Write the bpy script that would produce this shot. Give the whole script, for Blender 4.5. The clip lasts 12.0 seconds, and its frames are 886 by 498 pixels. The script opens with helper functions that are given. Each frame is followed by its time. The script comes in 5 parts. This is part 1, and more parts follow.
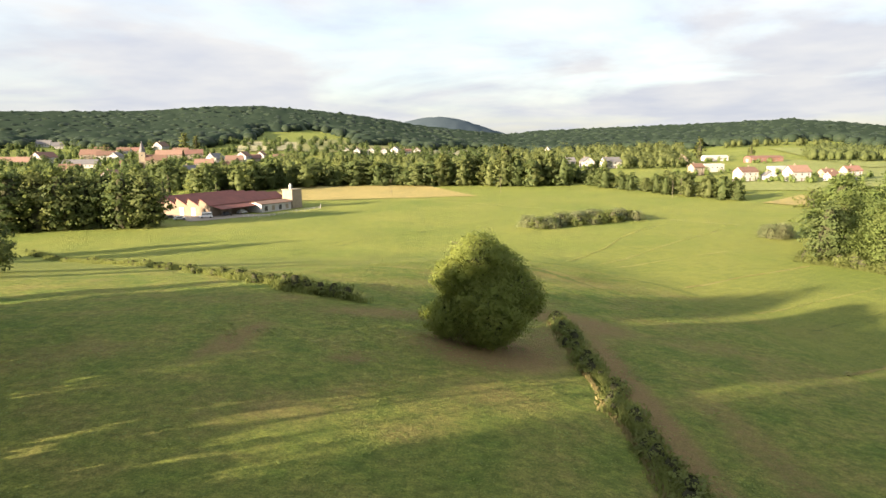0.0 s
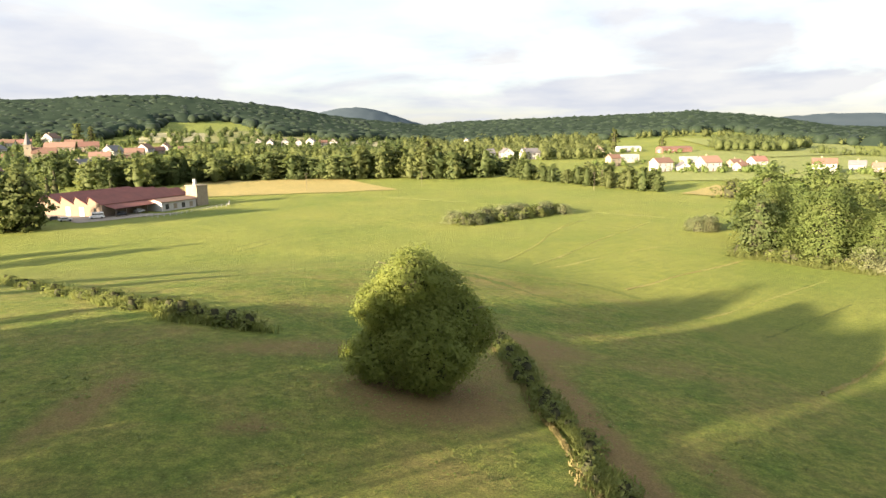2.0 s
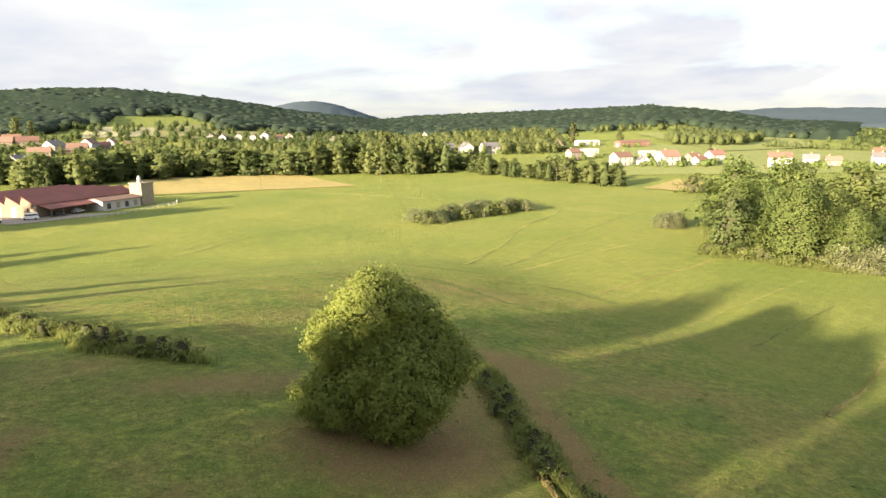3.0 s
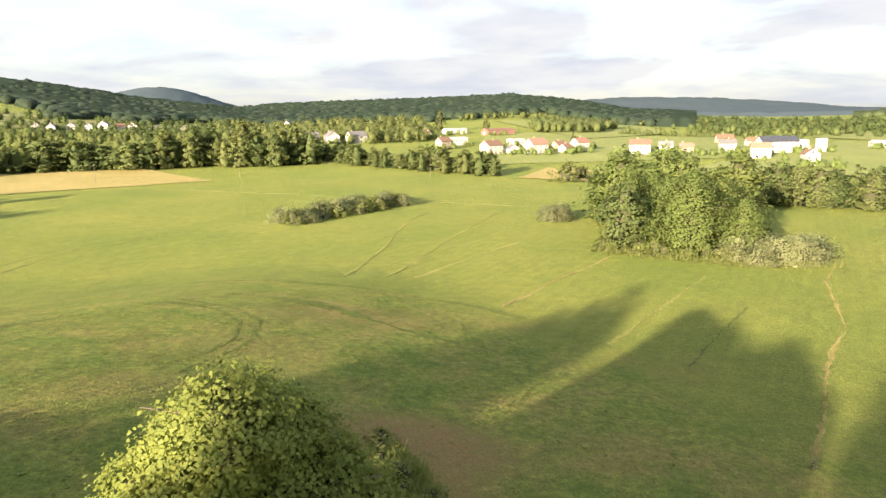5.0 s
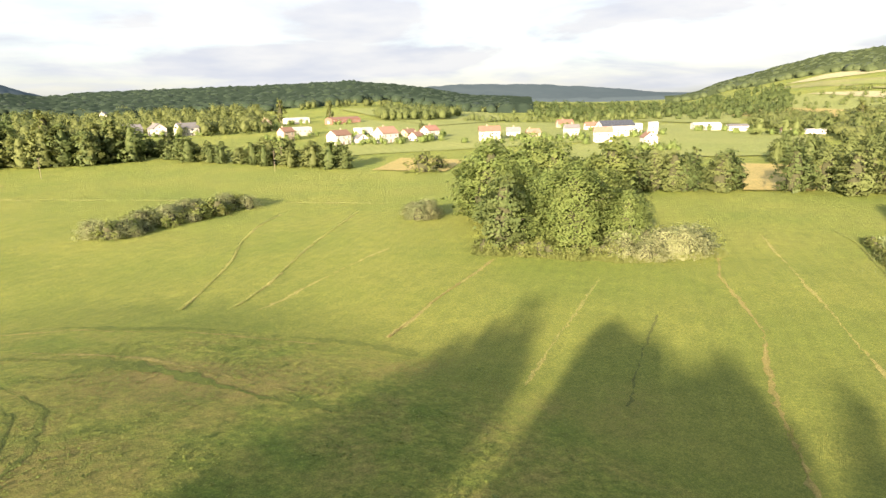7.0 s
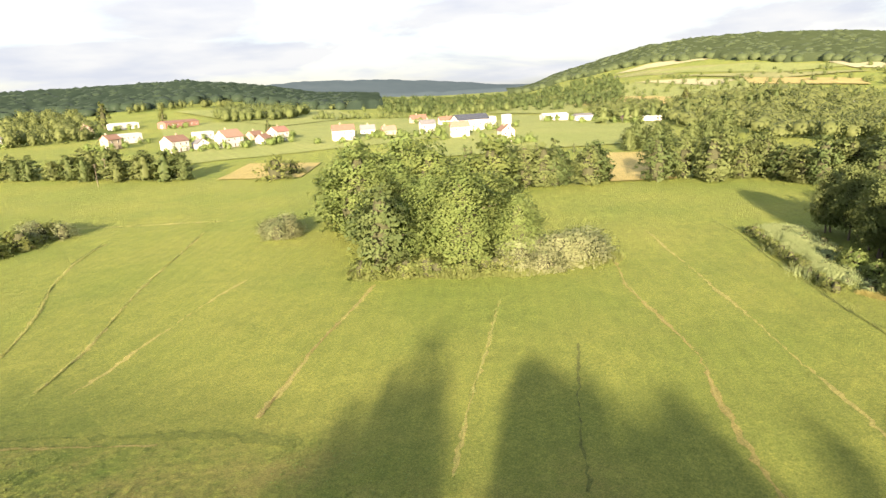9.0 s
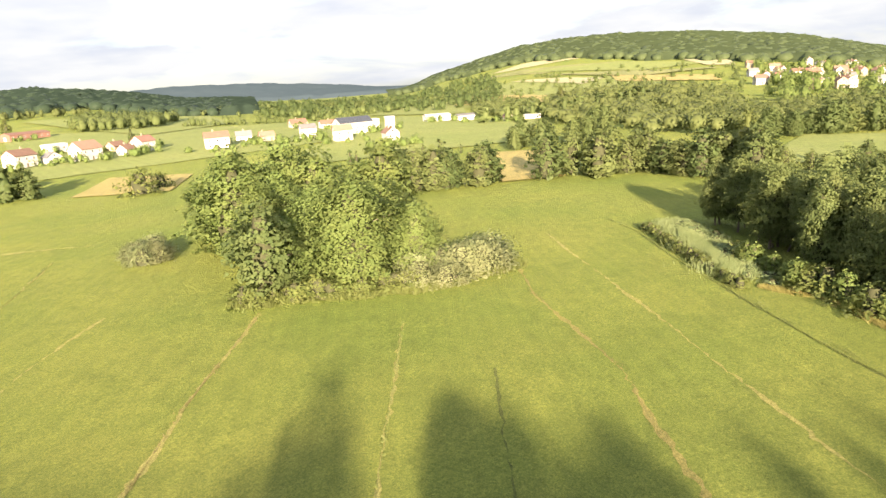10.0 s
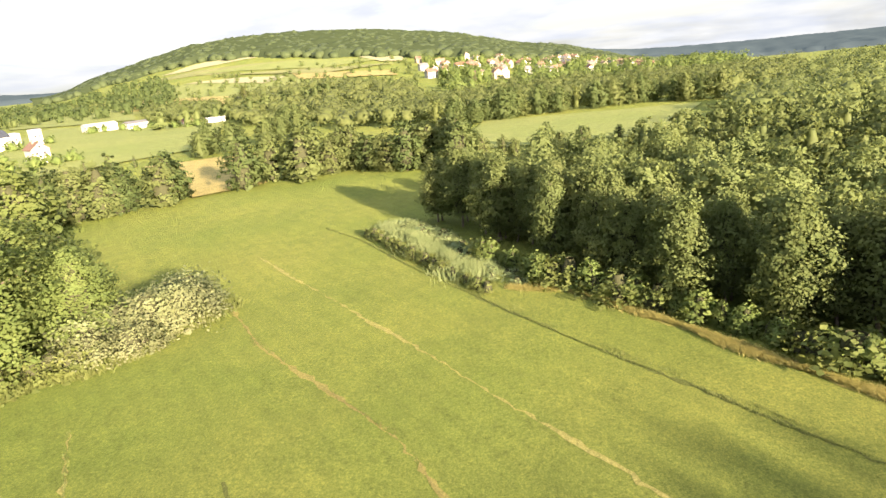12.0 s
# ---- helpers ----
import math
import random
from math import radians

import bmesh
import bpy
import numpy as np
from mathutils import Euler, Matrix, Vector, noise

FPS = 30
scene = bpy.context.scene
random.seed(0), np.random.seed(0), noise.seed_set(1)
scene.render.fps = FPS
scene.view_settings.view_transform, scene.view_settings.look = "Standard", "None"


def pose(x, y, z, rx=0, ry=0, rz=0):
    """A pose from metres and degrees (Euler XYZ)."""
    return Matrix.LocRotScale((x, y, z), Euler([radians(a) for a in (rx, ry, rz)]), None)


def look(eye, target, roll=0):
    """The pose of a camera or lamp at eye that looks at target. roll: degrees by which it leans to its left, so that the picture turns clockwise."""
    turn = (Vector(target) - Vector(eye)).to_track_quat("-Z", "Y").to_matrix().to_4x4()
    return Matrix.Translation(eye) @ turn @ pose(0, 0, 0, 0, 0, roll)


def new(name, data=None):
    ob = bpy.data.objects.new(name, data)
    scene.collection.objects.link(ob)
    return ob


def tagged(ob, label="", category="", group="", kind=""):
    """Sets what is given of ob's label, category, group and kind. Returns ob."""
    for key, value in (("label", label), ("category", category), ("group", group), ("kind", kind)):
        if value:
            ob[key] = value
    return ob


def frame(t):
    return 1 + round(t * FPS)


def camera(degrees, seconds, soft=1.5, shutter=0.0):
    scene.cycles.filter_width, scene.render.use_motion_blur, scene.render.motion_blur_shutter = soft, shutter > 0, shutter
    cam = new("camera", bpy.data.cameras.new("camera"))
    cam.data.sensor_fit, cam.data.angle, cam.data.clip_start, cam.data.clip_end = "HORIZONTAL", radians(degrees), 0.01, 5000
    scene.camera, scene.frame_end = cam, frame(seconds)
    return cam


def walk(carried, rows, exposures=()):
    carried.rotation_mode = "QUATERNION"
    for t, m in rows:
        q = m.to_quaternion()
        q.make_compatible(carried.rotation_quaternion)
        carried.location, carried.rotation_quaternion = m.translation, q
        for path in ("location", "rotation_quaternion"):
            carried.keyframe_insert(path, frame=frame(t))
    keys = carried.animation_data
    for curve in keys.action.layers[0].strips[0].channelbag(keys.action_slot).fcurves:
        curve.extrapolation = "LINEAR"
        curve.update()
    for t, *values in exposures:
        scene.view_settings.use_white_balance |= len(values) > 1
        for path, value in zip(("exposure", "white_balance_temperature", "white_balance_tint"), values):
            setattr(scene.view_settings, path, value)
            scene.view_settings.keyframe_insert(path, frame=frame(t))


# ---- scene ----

# ---- walk ----
cam = camera(69.15, 12.0)
PATH = [
    (0.0, look((-0.00, 0.00, 27.00), (-0.000, 9.872, 25.407), -0.69)),
    (0.5, look((-0.10, 2.85, 27.08), (0.229, 12.707, 25.449), -0.66)),
    (1.0, look((-0.21, 5.82, 27.10), (0.515, 15.653, 25.437), -0.71)),
    (1.5, look((-0.30, 9.16, 27.20), (0.772, 18.950, 25.497), -0.70)),
    (2.0, look((-0.27, 12.57, 27.27), (0.966, 22.337, 25.527), -0.76)),
    (2.5, look((-0.12, 16.46, 27.36), (1.394, 26.186, 25.575), -0.79)),
    (3.0, look((0.24, 20.72, 27.41), (2.093, 30.370, 25.570), -0.79)),
    (3.5, look((0.76, 25.12, 27.40), (2.992, 34.686, 25.519), -0.78)),
    (4.0, look((1.34, 29.52, 27.39), (4.015, 38.955, 25.457), -0.77)),
    (4.5, look((1.89, 33.73, 27.41), (5.081, 42.995, 25.425), -0.77)),
    (5.0, look((2.45, 37.83, 27.47), (6.233, 46.854, 25.428), -0.80)),
    (5.5, look((3.39, 42.35, 27.50), (7.799, 51.070, 25.389), -0.85)),
    (6.0, look((4.58, 46.68, 27.51), (9.555, 55.079, 25.340), -0.89)),
    (6.5, look((6.20, 51.19, 27.48), (11.604, 59.302, 25.266), -1.14)),
    (7.0, look((8.08, 55.44, 27.45), (13.861, 63.276, 25.188), -1.39)),
    (7.5, look((9.93, 59.33, 27.54), (16.081, 66.872, 25.232), -1.68)),
    (8.0, look((11.86, 62.95, 27.70), (18.381, 70.163, 25.358), -2.05)),
    (8.5, look((14.05, 66.42, 27.85), (20.978, 73.226, 25.478), -2.48)),
    (9.0, look((16.72, 69.81, 27.91), (24.085, 76.136, 25.504), -2.96)),
    (9.5, look((19.87, 73.05, 27.83), (27.700, 78.773, 25.396), -3.48)),
    (10.0, look((23.06, 75.68, 27.74), (31.403, 80.596, 25.260), -3.98)),
    (10.5, look((26.76, 78.23, 27.60), (35.652, 82.018, 25.033), -4.38)),
    (11.0, look((30.55, 80.24, 27.27), (39.784, 83.028, 24.634), -4.83)),
    (11.5, look((34.87, 81.71, 26.99), (44.324, 83.447, 24.247), -5.32)),
    (12.0, look((39.13, 82.73, 26.52), (48.692, 83.391, 23.669), -5.57)),
]
walk(cam, PATH, exposures=((0.0, 2.69), (2.5, 2.82), (7.0, 2.83), (9.5, 2.91), (12.0, 3.02)))


# ---- world, sun, exposure ----
SUN_AZ, SUN_EL = 57.0, 13.2          # the way the shadows fall, from +y towards +x; height of the sun
world = bpy.data.worlds.new("sky")
scene.world = world
world.use_nodes = True
wn, wl = world.node_tree.nodes, world.node_tree.links
wn.clear()
w_out = wn.new("ShaderNodeOutputWorld")
w_bg = wn.new("ShaderNodeBackground")
w_sky = wn.new("ShaderNodeTexSky")
w_sky.sky_type = "NISHITA"
w_sky.sun_disc = False
w_sky.sun_elevation = radians(SUN_EL)
w_sky.sun_rotation = radians(SUN_AZ + 180)
w_sky.air_density, w_sky.dust_density = 1.0, 2.0
w_co = wn.new("ShaderNodeTexCoord")
w_sep = wn.new("ShaderNodeSeparateXYZ")
wl.new(w_co.outputs["Generated"], w_sep.inputs[0])
w_lift = wn.new("ShaderNodeMath")
w_lift.operation = "ADD"
w_lift.inputs[1].default_value = 0.16
w_abs = wn.new("ShaderNodeMath")
w_abs.operation = "ABSOLUTE"
wl.new(w_sep.outputs["Z"], w_abs.inputs[0])
wl.new(w_abs.outputs[0], w_lift.inputs[0])
w_flat = wn.new("ShaderNodeVectorMath")
w_flat.operation = "DIVIDE"
w_den = wn.new("ShaderNodeCombineXYZ")
for k in range(3):
    wl.new(w_lift.outputs[0], w_den.inputs[k])
wl.new(w_co.outputs["Generated"], w_flat.inputs[0])
wl.new(w_den.outputs[0], w_flat.inputs[1])
w_noise = wn.new("ShaderNodeTexNoise")
w_noise.inputs["Scale"].default_value = 0.75
w_noise.inputs["Detail"].default_value = 7
w_noise.inputs["Roughness"].default_value = 0.55
w_noise.inputs["Distortion"].default_value = 0.4
wl.new(w_flat.outputs[0], w_noise.inputs["Vector"])
w_ramp = wn.new("ShaderNodeValToRGB")
w_ramp.color_ramp.elements[0].position, w_ramp.color_ramp.elements[1].position = 0.30, 0.56
wl.new(w_noise.outputs[0], w_ramp.inputs[0])
w_noise2 = wn.new("ShaderNodeTexNoise")
w_noise2.inputs["Scale"].default_value = 1.9
w_noise2.inputs["Detail"].default_value = 6
wl.new(w_flat.outputs[0], w_noise2.inputs["Vector"])
w_cloud = wn.new("ShaderNodeValToRGB")
w_cloud.color_ramp.elements[0].position, w_cloud.color_ramp.elements[0].color = 0.33, (0.121, 0.126, 0.140, 1)
w_cloud.color_ramp.elements[1].position, w_cloud.color_ramp.elements[1].color = 0.62, (0.150, 0.150, 0.151, 1)
wl.new(w_noise2.outputs[0], w_cloud.inputs[0])
w_dim = wn.new("ShaderNodeVectorMath")
w_dim.operation = "SCALE"
w_dim.inputs["Scale"].default_value = 0.08
wl.new(w_sky.outputs[0], w_dim.inputs[0])
w_mix = wn.new("ShaderNodeMix")
w_mix.data_type = "RGBA"
w_fac = wn.new("ShaderNodeMath")
w_fac.operation = "MULTIPLY_ADD"
w_fac.inputs[1].default_value, w_fac.inputs[2].default_value = 0.5, 0.5
wl.new(w_ramp.outputs[0], w_fac.inputs[0])
wl.new(w_fac.outputs[0], w_mix.inputs[0])
wl.new(w_dim.outputs[0], w_mix.inputs[6])
wl.new(w_cloud.outputs[0], w_mix.inputs[7])
# the cloud bank stands low; strength is raised overhead, out of view, as fill light
w_up = wn.new("ShaderNodeMath")
w_up.operation = "MULTIPLY_ADD"
w_up.inputs[1].default_value, w_up.inputs[2].default_value = 0.66, 0.83
wl.new(w_abs.outputs[0], w_up.inputs[0])
wl.new(w_mix.outputs[2], w_bg.inputs["Color"])
wl.new(w_up.outputs[0], w_bg.inputs["Strength"])
wl.new(w_bg.outputs[0], w_out.inputs["Surface"])

sun_data = bpy.data.lights.new("sun", "SUN")
sun_data.energy, sun_data.angle, sun_data.color = 4.2, radians(1.0), (1.0, 0.785, 0.555)
sun = new("sun", sun_data)
s_az, s_el = radians(SUN_AZ), radians(SUN_EL)
LIGHT = Vector((math.sin(s_az) * math.cos(s_el), math.cos(s_az) * math.cos(s_el), -math.sin(s_el)))
sun.matrix_world = look((0, 0, 200), Vector((0, 0, 200)) + LIGHT)


# ---- helpers for meshes ----
NORMALS = {}


def flat_mesh(name, verts, faces, mat, smooth=False, normals=None):
    """A mesh from numpy arrays; faces all of one size. normals: soft shading normals for leaves."""
    me = bpy.data.meshes.new(name)
    verts = np.asarray(verts, dtype=np.float32)
    faces = np.asarray(faces, dtype=np.int32)
    me.vertices.add(len(verts))
    me.vertices.foreach_set("co", verts.ravel())
    n, k = faces.shape
    me.loops.add(n * k)
    me.loops.foreach_set("vertex_index", faces.ravel())
    me.polygons.add(n)
    me.polygons.foreach_set("loop_start", np.arange(0, n * k, k, dtype=np.int32))
    me.polygons.foreach_set("loop_total", np.full(n, k, dtype=np.int32))
    me.update(calc_edges=True)
    me.validate()
    if smooth:
        me.polygons.foreach_set("use_smooth", np.ones(len(me.polygons), dtype=bool))
    if normals is not None:
        me.polygons.foreach_set("use_smooth", np.ones(len(me.polygons), dtype=bool))
        normals = np.asarray(normals, dtype=np.float32)
        normals /= np.linalg.norm(normals, axis=1)[:, None] + 1e-9
        me.normals_split_custom_set_from_vertices(normals)
        NORMALS[me.name] = normals
    if mat:
        me.materials.append(mat)
    return me


def part(name, bm, material, parent, label=""):
    me = bpy.data.meshes.new(name)
    bm.to_mesh(me)
    bm.free()
    me.materials.append(material)
    ob = new(name, me)
    ob.parent = parent
    return tagged(ob, label)


def child(name, me, parent, m=None, label=""):
    ob = new(name, me)
    ob.parent = parent
    if m is not None:
        ob.matrix_basis = m
    return tagged(ob, label)


def add_box(bm, cx, cy, cz, sx, sy, sz, rz=0.0):
    """An upright box by its centre and sizes."""
    m = Matrix.Translation((cx, cy, cz)) @ Matrix.Rotation(rz, 4, "Z") @ Matrix.Diagonal((sx, sy, sz, 1))
    return bmesh.ops.create_cube(bm, size=1.0, matrix=m)["verts"]


def smin(a, b, k):
    h = np.clip(0.5 + 0.5 * (b - a) / k, 0, 1)
    return b * (1 - h) + a * h - k * h * (1 - h)


def sstep(a, b, x):
    u = np.clip((x - a) / (b - a), 0, 1)
    return u * u * (3 - 2 * u)


# ---- the lie of the land ----
# skyline of the near hills: bearing from +y towards +x, rise above the valley as a slope, distance
HILL_B = np.array([-180, -120, -60, -34, -26, -20, -16, -12, -9, -5, -1.8, 2.4, 5.4, 8, 12, 16, 22, 28.5, 32, 35, 36.5, 39, 50, 56, 57.7, 58.8, 60.2, 61.2, 63, 66.2, 69.8, 74, 80, 87, 92.9, 96.6, 100.2, 102.6, 112, 125, 150, 180.0])
HILL_E = np.array([2.0, 2.0, 2.5, 2.68, 2.85, 3.27, 3.29, 2.95, 2.62, 2.0, 1.42, 0.98, 0.68, 0.97, 1.1, 1.19, 1.32, 1.52, 1.2, 0.8, 0.5, 0.1, -0.5, -0.3, 0.1, 0.62, 1.05, 1.27, 1.78, 2.6, 2.93, 3.03, 2.73, 1.87, 0.53, 0.13, -0.73, -1.42, -1.6, -1.2, 0.8, 2.0])
FAR_B = (-180, -34, -26, -17, -10, 0, 4, 8, 15, 22, 28, 34, 40, 50, 58, 62, 67, 77, 99, 104, 112, 125, 150, 180)
FAR_D = (1300, 1300, 1300, 1300, 1300, 1300, 1350, 1500, 1450, 1400, 1300, 1300, 1300, 1500, 1800, 1700, 1600, 1500, 1500, 1800, 2000, 2000, 1500, 1300)
HILL_D = np.interp(HILL_B, FAR_B, FAR_D)


def land(x, y):
    """Height of the ground: flat meadow, the knoll that the walk starts on, hills round the valley."""
    x, y = np.asarray(x, float), np.asarray(y, float)
    east = 8.8 - 0.148 * x - 0.036 * (y - 50)
    north = (156 - y) * 0.14
    h = smin(smin(east, north, 3.0), 11.6 + 0 * x, 3.0)
    h = -smin(-h, 0 * h, 1.6)
    dx, dy = x - 15, y - 50
    r = np.hypot(dx, dy) + 1e-6
    b = np.degrees(np.arctan2(dx, dy))
    e = np.interp(b, HILL_B, HILL_E)
    d = np.interp(b, HILL_B, HILL_D)
    top = 27 + d * np.tan(np.radians(e)) - 8
    u = np.clip((r - 380) / (d - 380), 0, 1)
    h = h + top * u ** 1.7 * (1 - 0.55 * sstep(1.0, 1.9, r / d))
    h = h + 3.5 * sstep(270, 420, r) * sstep(-75, -55, b) * (1 - sstep(52, 66, b))
    # the valley floor sinks where the stream leaves
    away = sstep(88, 108, b) * (1 - sstep(150, 175, b))
    h = h - away * 0.012 * np.maximum(r - 450, 0) * (r > 450)
    # a far blue height and far low ridges
    far = 138 * np.exp(-((b + 0.6) / 6.0) ** 2)
    far = far + np.interp(b, (30, 35, 38, 44, 48, 52, 54, 57, 62), (0, 60, 74, 72, 58, 38, 20, 8, 0)) + 8 * sstep(104, 122, b) * (1 - sstep(140, 160, b))
    h = h + far * sstep(2300, 3500, r) * (1 - sstep(3900, 4600, r))
    rough = 0.10 * np.sin(x * 0.21 + 1.3 * np.sin(y * 0.08)) * np.sin(y * 0.17 + 0.7)
    return h + rough * (r < 400)


def ground_z(x, y):
    return float(land(x, y))


# ---- materials ----
def material(name):
    m = bpy.data.materials.new(name)
    m.use_nodes = True
    nt = m.node_tree
    nt.nodes.clear()
    out = nt.nodes.new("ShaderNodeOutputMaterial")
    return m, nt.nodes, nt.links, out


def noise_node(n, l, vec, scale, detail=4.0, rough=0.55):
    t = n.new("ShaderNodeTexNoise")
    t.inputs["Scale"].default_value, t.inputs["Detail"].default_value, t.inputs["Roughness"].default_value = scale, detail, rough
    if vec is not None:
        l.new(vec, t.inputs["Vector"])
    return t


def ramp(n, l, fac, *stops):
    r = n.new("ShaderNodeValToRGB")
    e = r.color_ramp.elements
    while len(e) < len(stops):
        e.new(0.5)
    for k, (p, c) in enumerate(stops):
        e[k].position, e[k].color = p, (*c, 1)
    l.new(fac, r.inputs[0])
    return r


def mix_node(n, l, fac, a, b, blend="MIX"):
    x = n.new("ShaderNodeMix")
    x.data_type, x.blend_type = "RGBA", blend
    for sock, v in ((0, fac), (6, a), (7, b)):
        if isinstance(v, (int, float)):
            x.inputs[sock].default_value = v
        elif isinstance(v, tuple):
            x.inputs[sock].default_value = (*v, 1)
        else:
            l.new(v, x.inputs[sock])
    return x.outputs[2]


def leaf_material(name, dark, light, through_col, trans=0.30, gloss=0.06, grain=3.6):
    """Leaves: they vary from tree to tree and from leaf to leaf, and let some light through."""
    m, n, l, out = material(name)
    geo = n.new("ShaderNodeNewGeometry")
    inf = n.new("ShaderNodeObjectInfo")
    co = n.new("ShaderNodeTexCoord")
    big = noise_node(n, l, co.outputs["Object"], 0.45, 3)
    add = n.new("ShaderNodeMath")
    add.operation = "ADD"
    l.new(big.outputs[0], add.inputs[0])
    mul = n.new("ShaderNodeMath")
    mul.operation = "MULTIPLY_ADD"
    mul.inputs[1].default_value, mul.inputs[2].default_value = 0.20, -0.10
    l.new(geo.outputs["Random Per Island"], mul.inputs[0])
    l.new(mul.outputs[0], add.inputs[1])
    col = ramp(n, l, add.outputs[0], (0.25, dark), (0.78, light))
    hsv = n.new("ShaderNodeHueSaturation")
    tune = n.new("ShaderNodeMapRange")
    tune.inputs["To Min"].default_value, tune.inputs["To Max"].default_value = 0.86, 1.10
    l.new(inf.outputs["Random"], tune.inputs["Value"])
    l.new(tune.outputs[0], hsv.inputs["Value"])
    hue = n.new("ShaderNodeMapRange")
    hue.inputs["To Min"].default_value, hue.inputs["To Max"].default_value = 0.496, 0.512
    wob = n.new("ShaderNodeMath")
    wob.operation = "FRACT"
    w7 = n.new("ShaderNodeMath")
    w7.operation = "MULTIPLY"
    w7.inputs[1].default_value = 7.31
    l.new(inf.outputs["Random"], w7.inputs[0])
    l.new(w7.outputs[0], wob.inputs[0])
    l.new(wob.outputs[0], hue.inputs["Value"])
    l.new(hue.outputs[0], hsv.inputs["Hue"])
    tiny = noise_node(n, l, co.outputs["Object"], grain, 3, 0.7)
    speck = ramp(n, l, tiny.outputs[0], (0.34, (0.82, 0.84, 0.83)), (0.50, (1.0, 1.0, 1.0)), (0.66, (1.14, 1.13, 1.10))).outputs[0]
    l.new(mix_node(n, l, 1.0, col.outputs[0], speck, "MULTIPLY"), hsv.inputs["Color"])
    p = n.new("ShaderNodeBsdfPrincipled")
    bp = n.new("ShaderNodeBump")
    bp.inputs["Strength"].default_value, bp.inputs["Distance"].default_value = 0.25, 0.3 / grain
    l.new(tiny.outputs[0], bp.inputs["Height"])
    l.new(bp.outputs[0], p.inputs["Normal"])
    p.inputs["Roughness"].default_value = 0.5
    p.inputs["Specular IOR Level"].default_value = gloss
    l.new(hsv.outputs[0], p.inputs["Base Color"])
    t = n.new("ShaderNodeBsdfTranslucent")
    tint = mix_node(n, l, 0.6, hsv.outputs[0], through_col)
    l.new(tint, t.inputs["Color"])
    mx = n.new("ShaderNodeMixShader")
    mx.inputs[0].default_value = trans
    l.new(p.outputs[0], mx.inputs[1])
    l.new(t.outputs[0], mx.inputs[2])
    l.new(mx.outputs[0], out.inputs["Surface"])
    return m


def plain_material(name, a, b, scale, rough=0.8, bump=0.2, bump_scale=None, metal=0.0, vary=0.0, gloss=0.4):
    """A surface with two scales of variation and fine relief."""
    m, n, l, out = material(name)
    co = n.new("ShaderNodeTexCoord")
    n1 = noise_node(n, l, co.outputs["Object"], scale, 6)
    n2 = noise_node(n, l, co.outputs["Object"], scale * 9, 3)
    f = mix_node(n, l, 0.4, n1.outputs[0], n2.outputs[0])
    c = ramp(n, l, f, (0.32, a), (0.68, b)).outputs[0]
    if vary:
        inf = n.new("ShaderNodeObjectInfo")
        hsv = n.new("ShaderNodeHueSaturation")
        mr = n.new("ShaderNodeMapRange")
        mr.inputs["To Min"].default_value, mr.inputs["To Max"].default_value = 1 - vary, 1 + vary
        l.new(inf.outputs["Random"], mr.inputs["Value"])
        l.new(mr.outputs[0], hsv.inputs["Value"])
        l.new(c, hsv.inputs["Color"])
        c = hsv.outputs[0]
    p = n.new("ShaderNodeBsdfPrincipled")
    p.inputs["Roughness"].default_value, p.inputs["Metallic"].default_value = rough, metal
    p.inputs["Specular IOR Level"].default_value = gloss
    l.new(c, p.inputs["Base Color"])
    if bump:
        nb = noise_node(n, l, co.outputs["Object"], bump_scale or scale * 12, 5)
        bp = n.new("ShaderNodeBump")
        bp.inputs["Strength"].default_value, bp.inputs["Distance"].default_value = bump, 0.05
        l.new(nb.outputs[0], bp.inputs["Height"])
        l.new(bp.outputs[0], p.inputs["Normal"])
    l.new(p.outputs[0], out.inputs["Surface"])
    return m


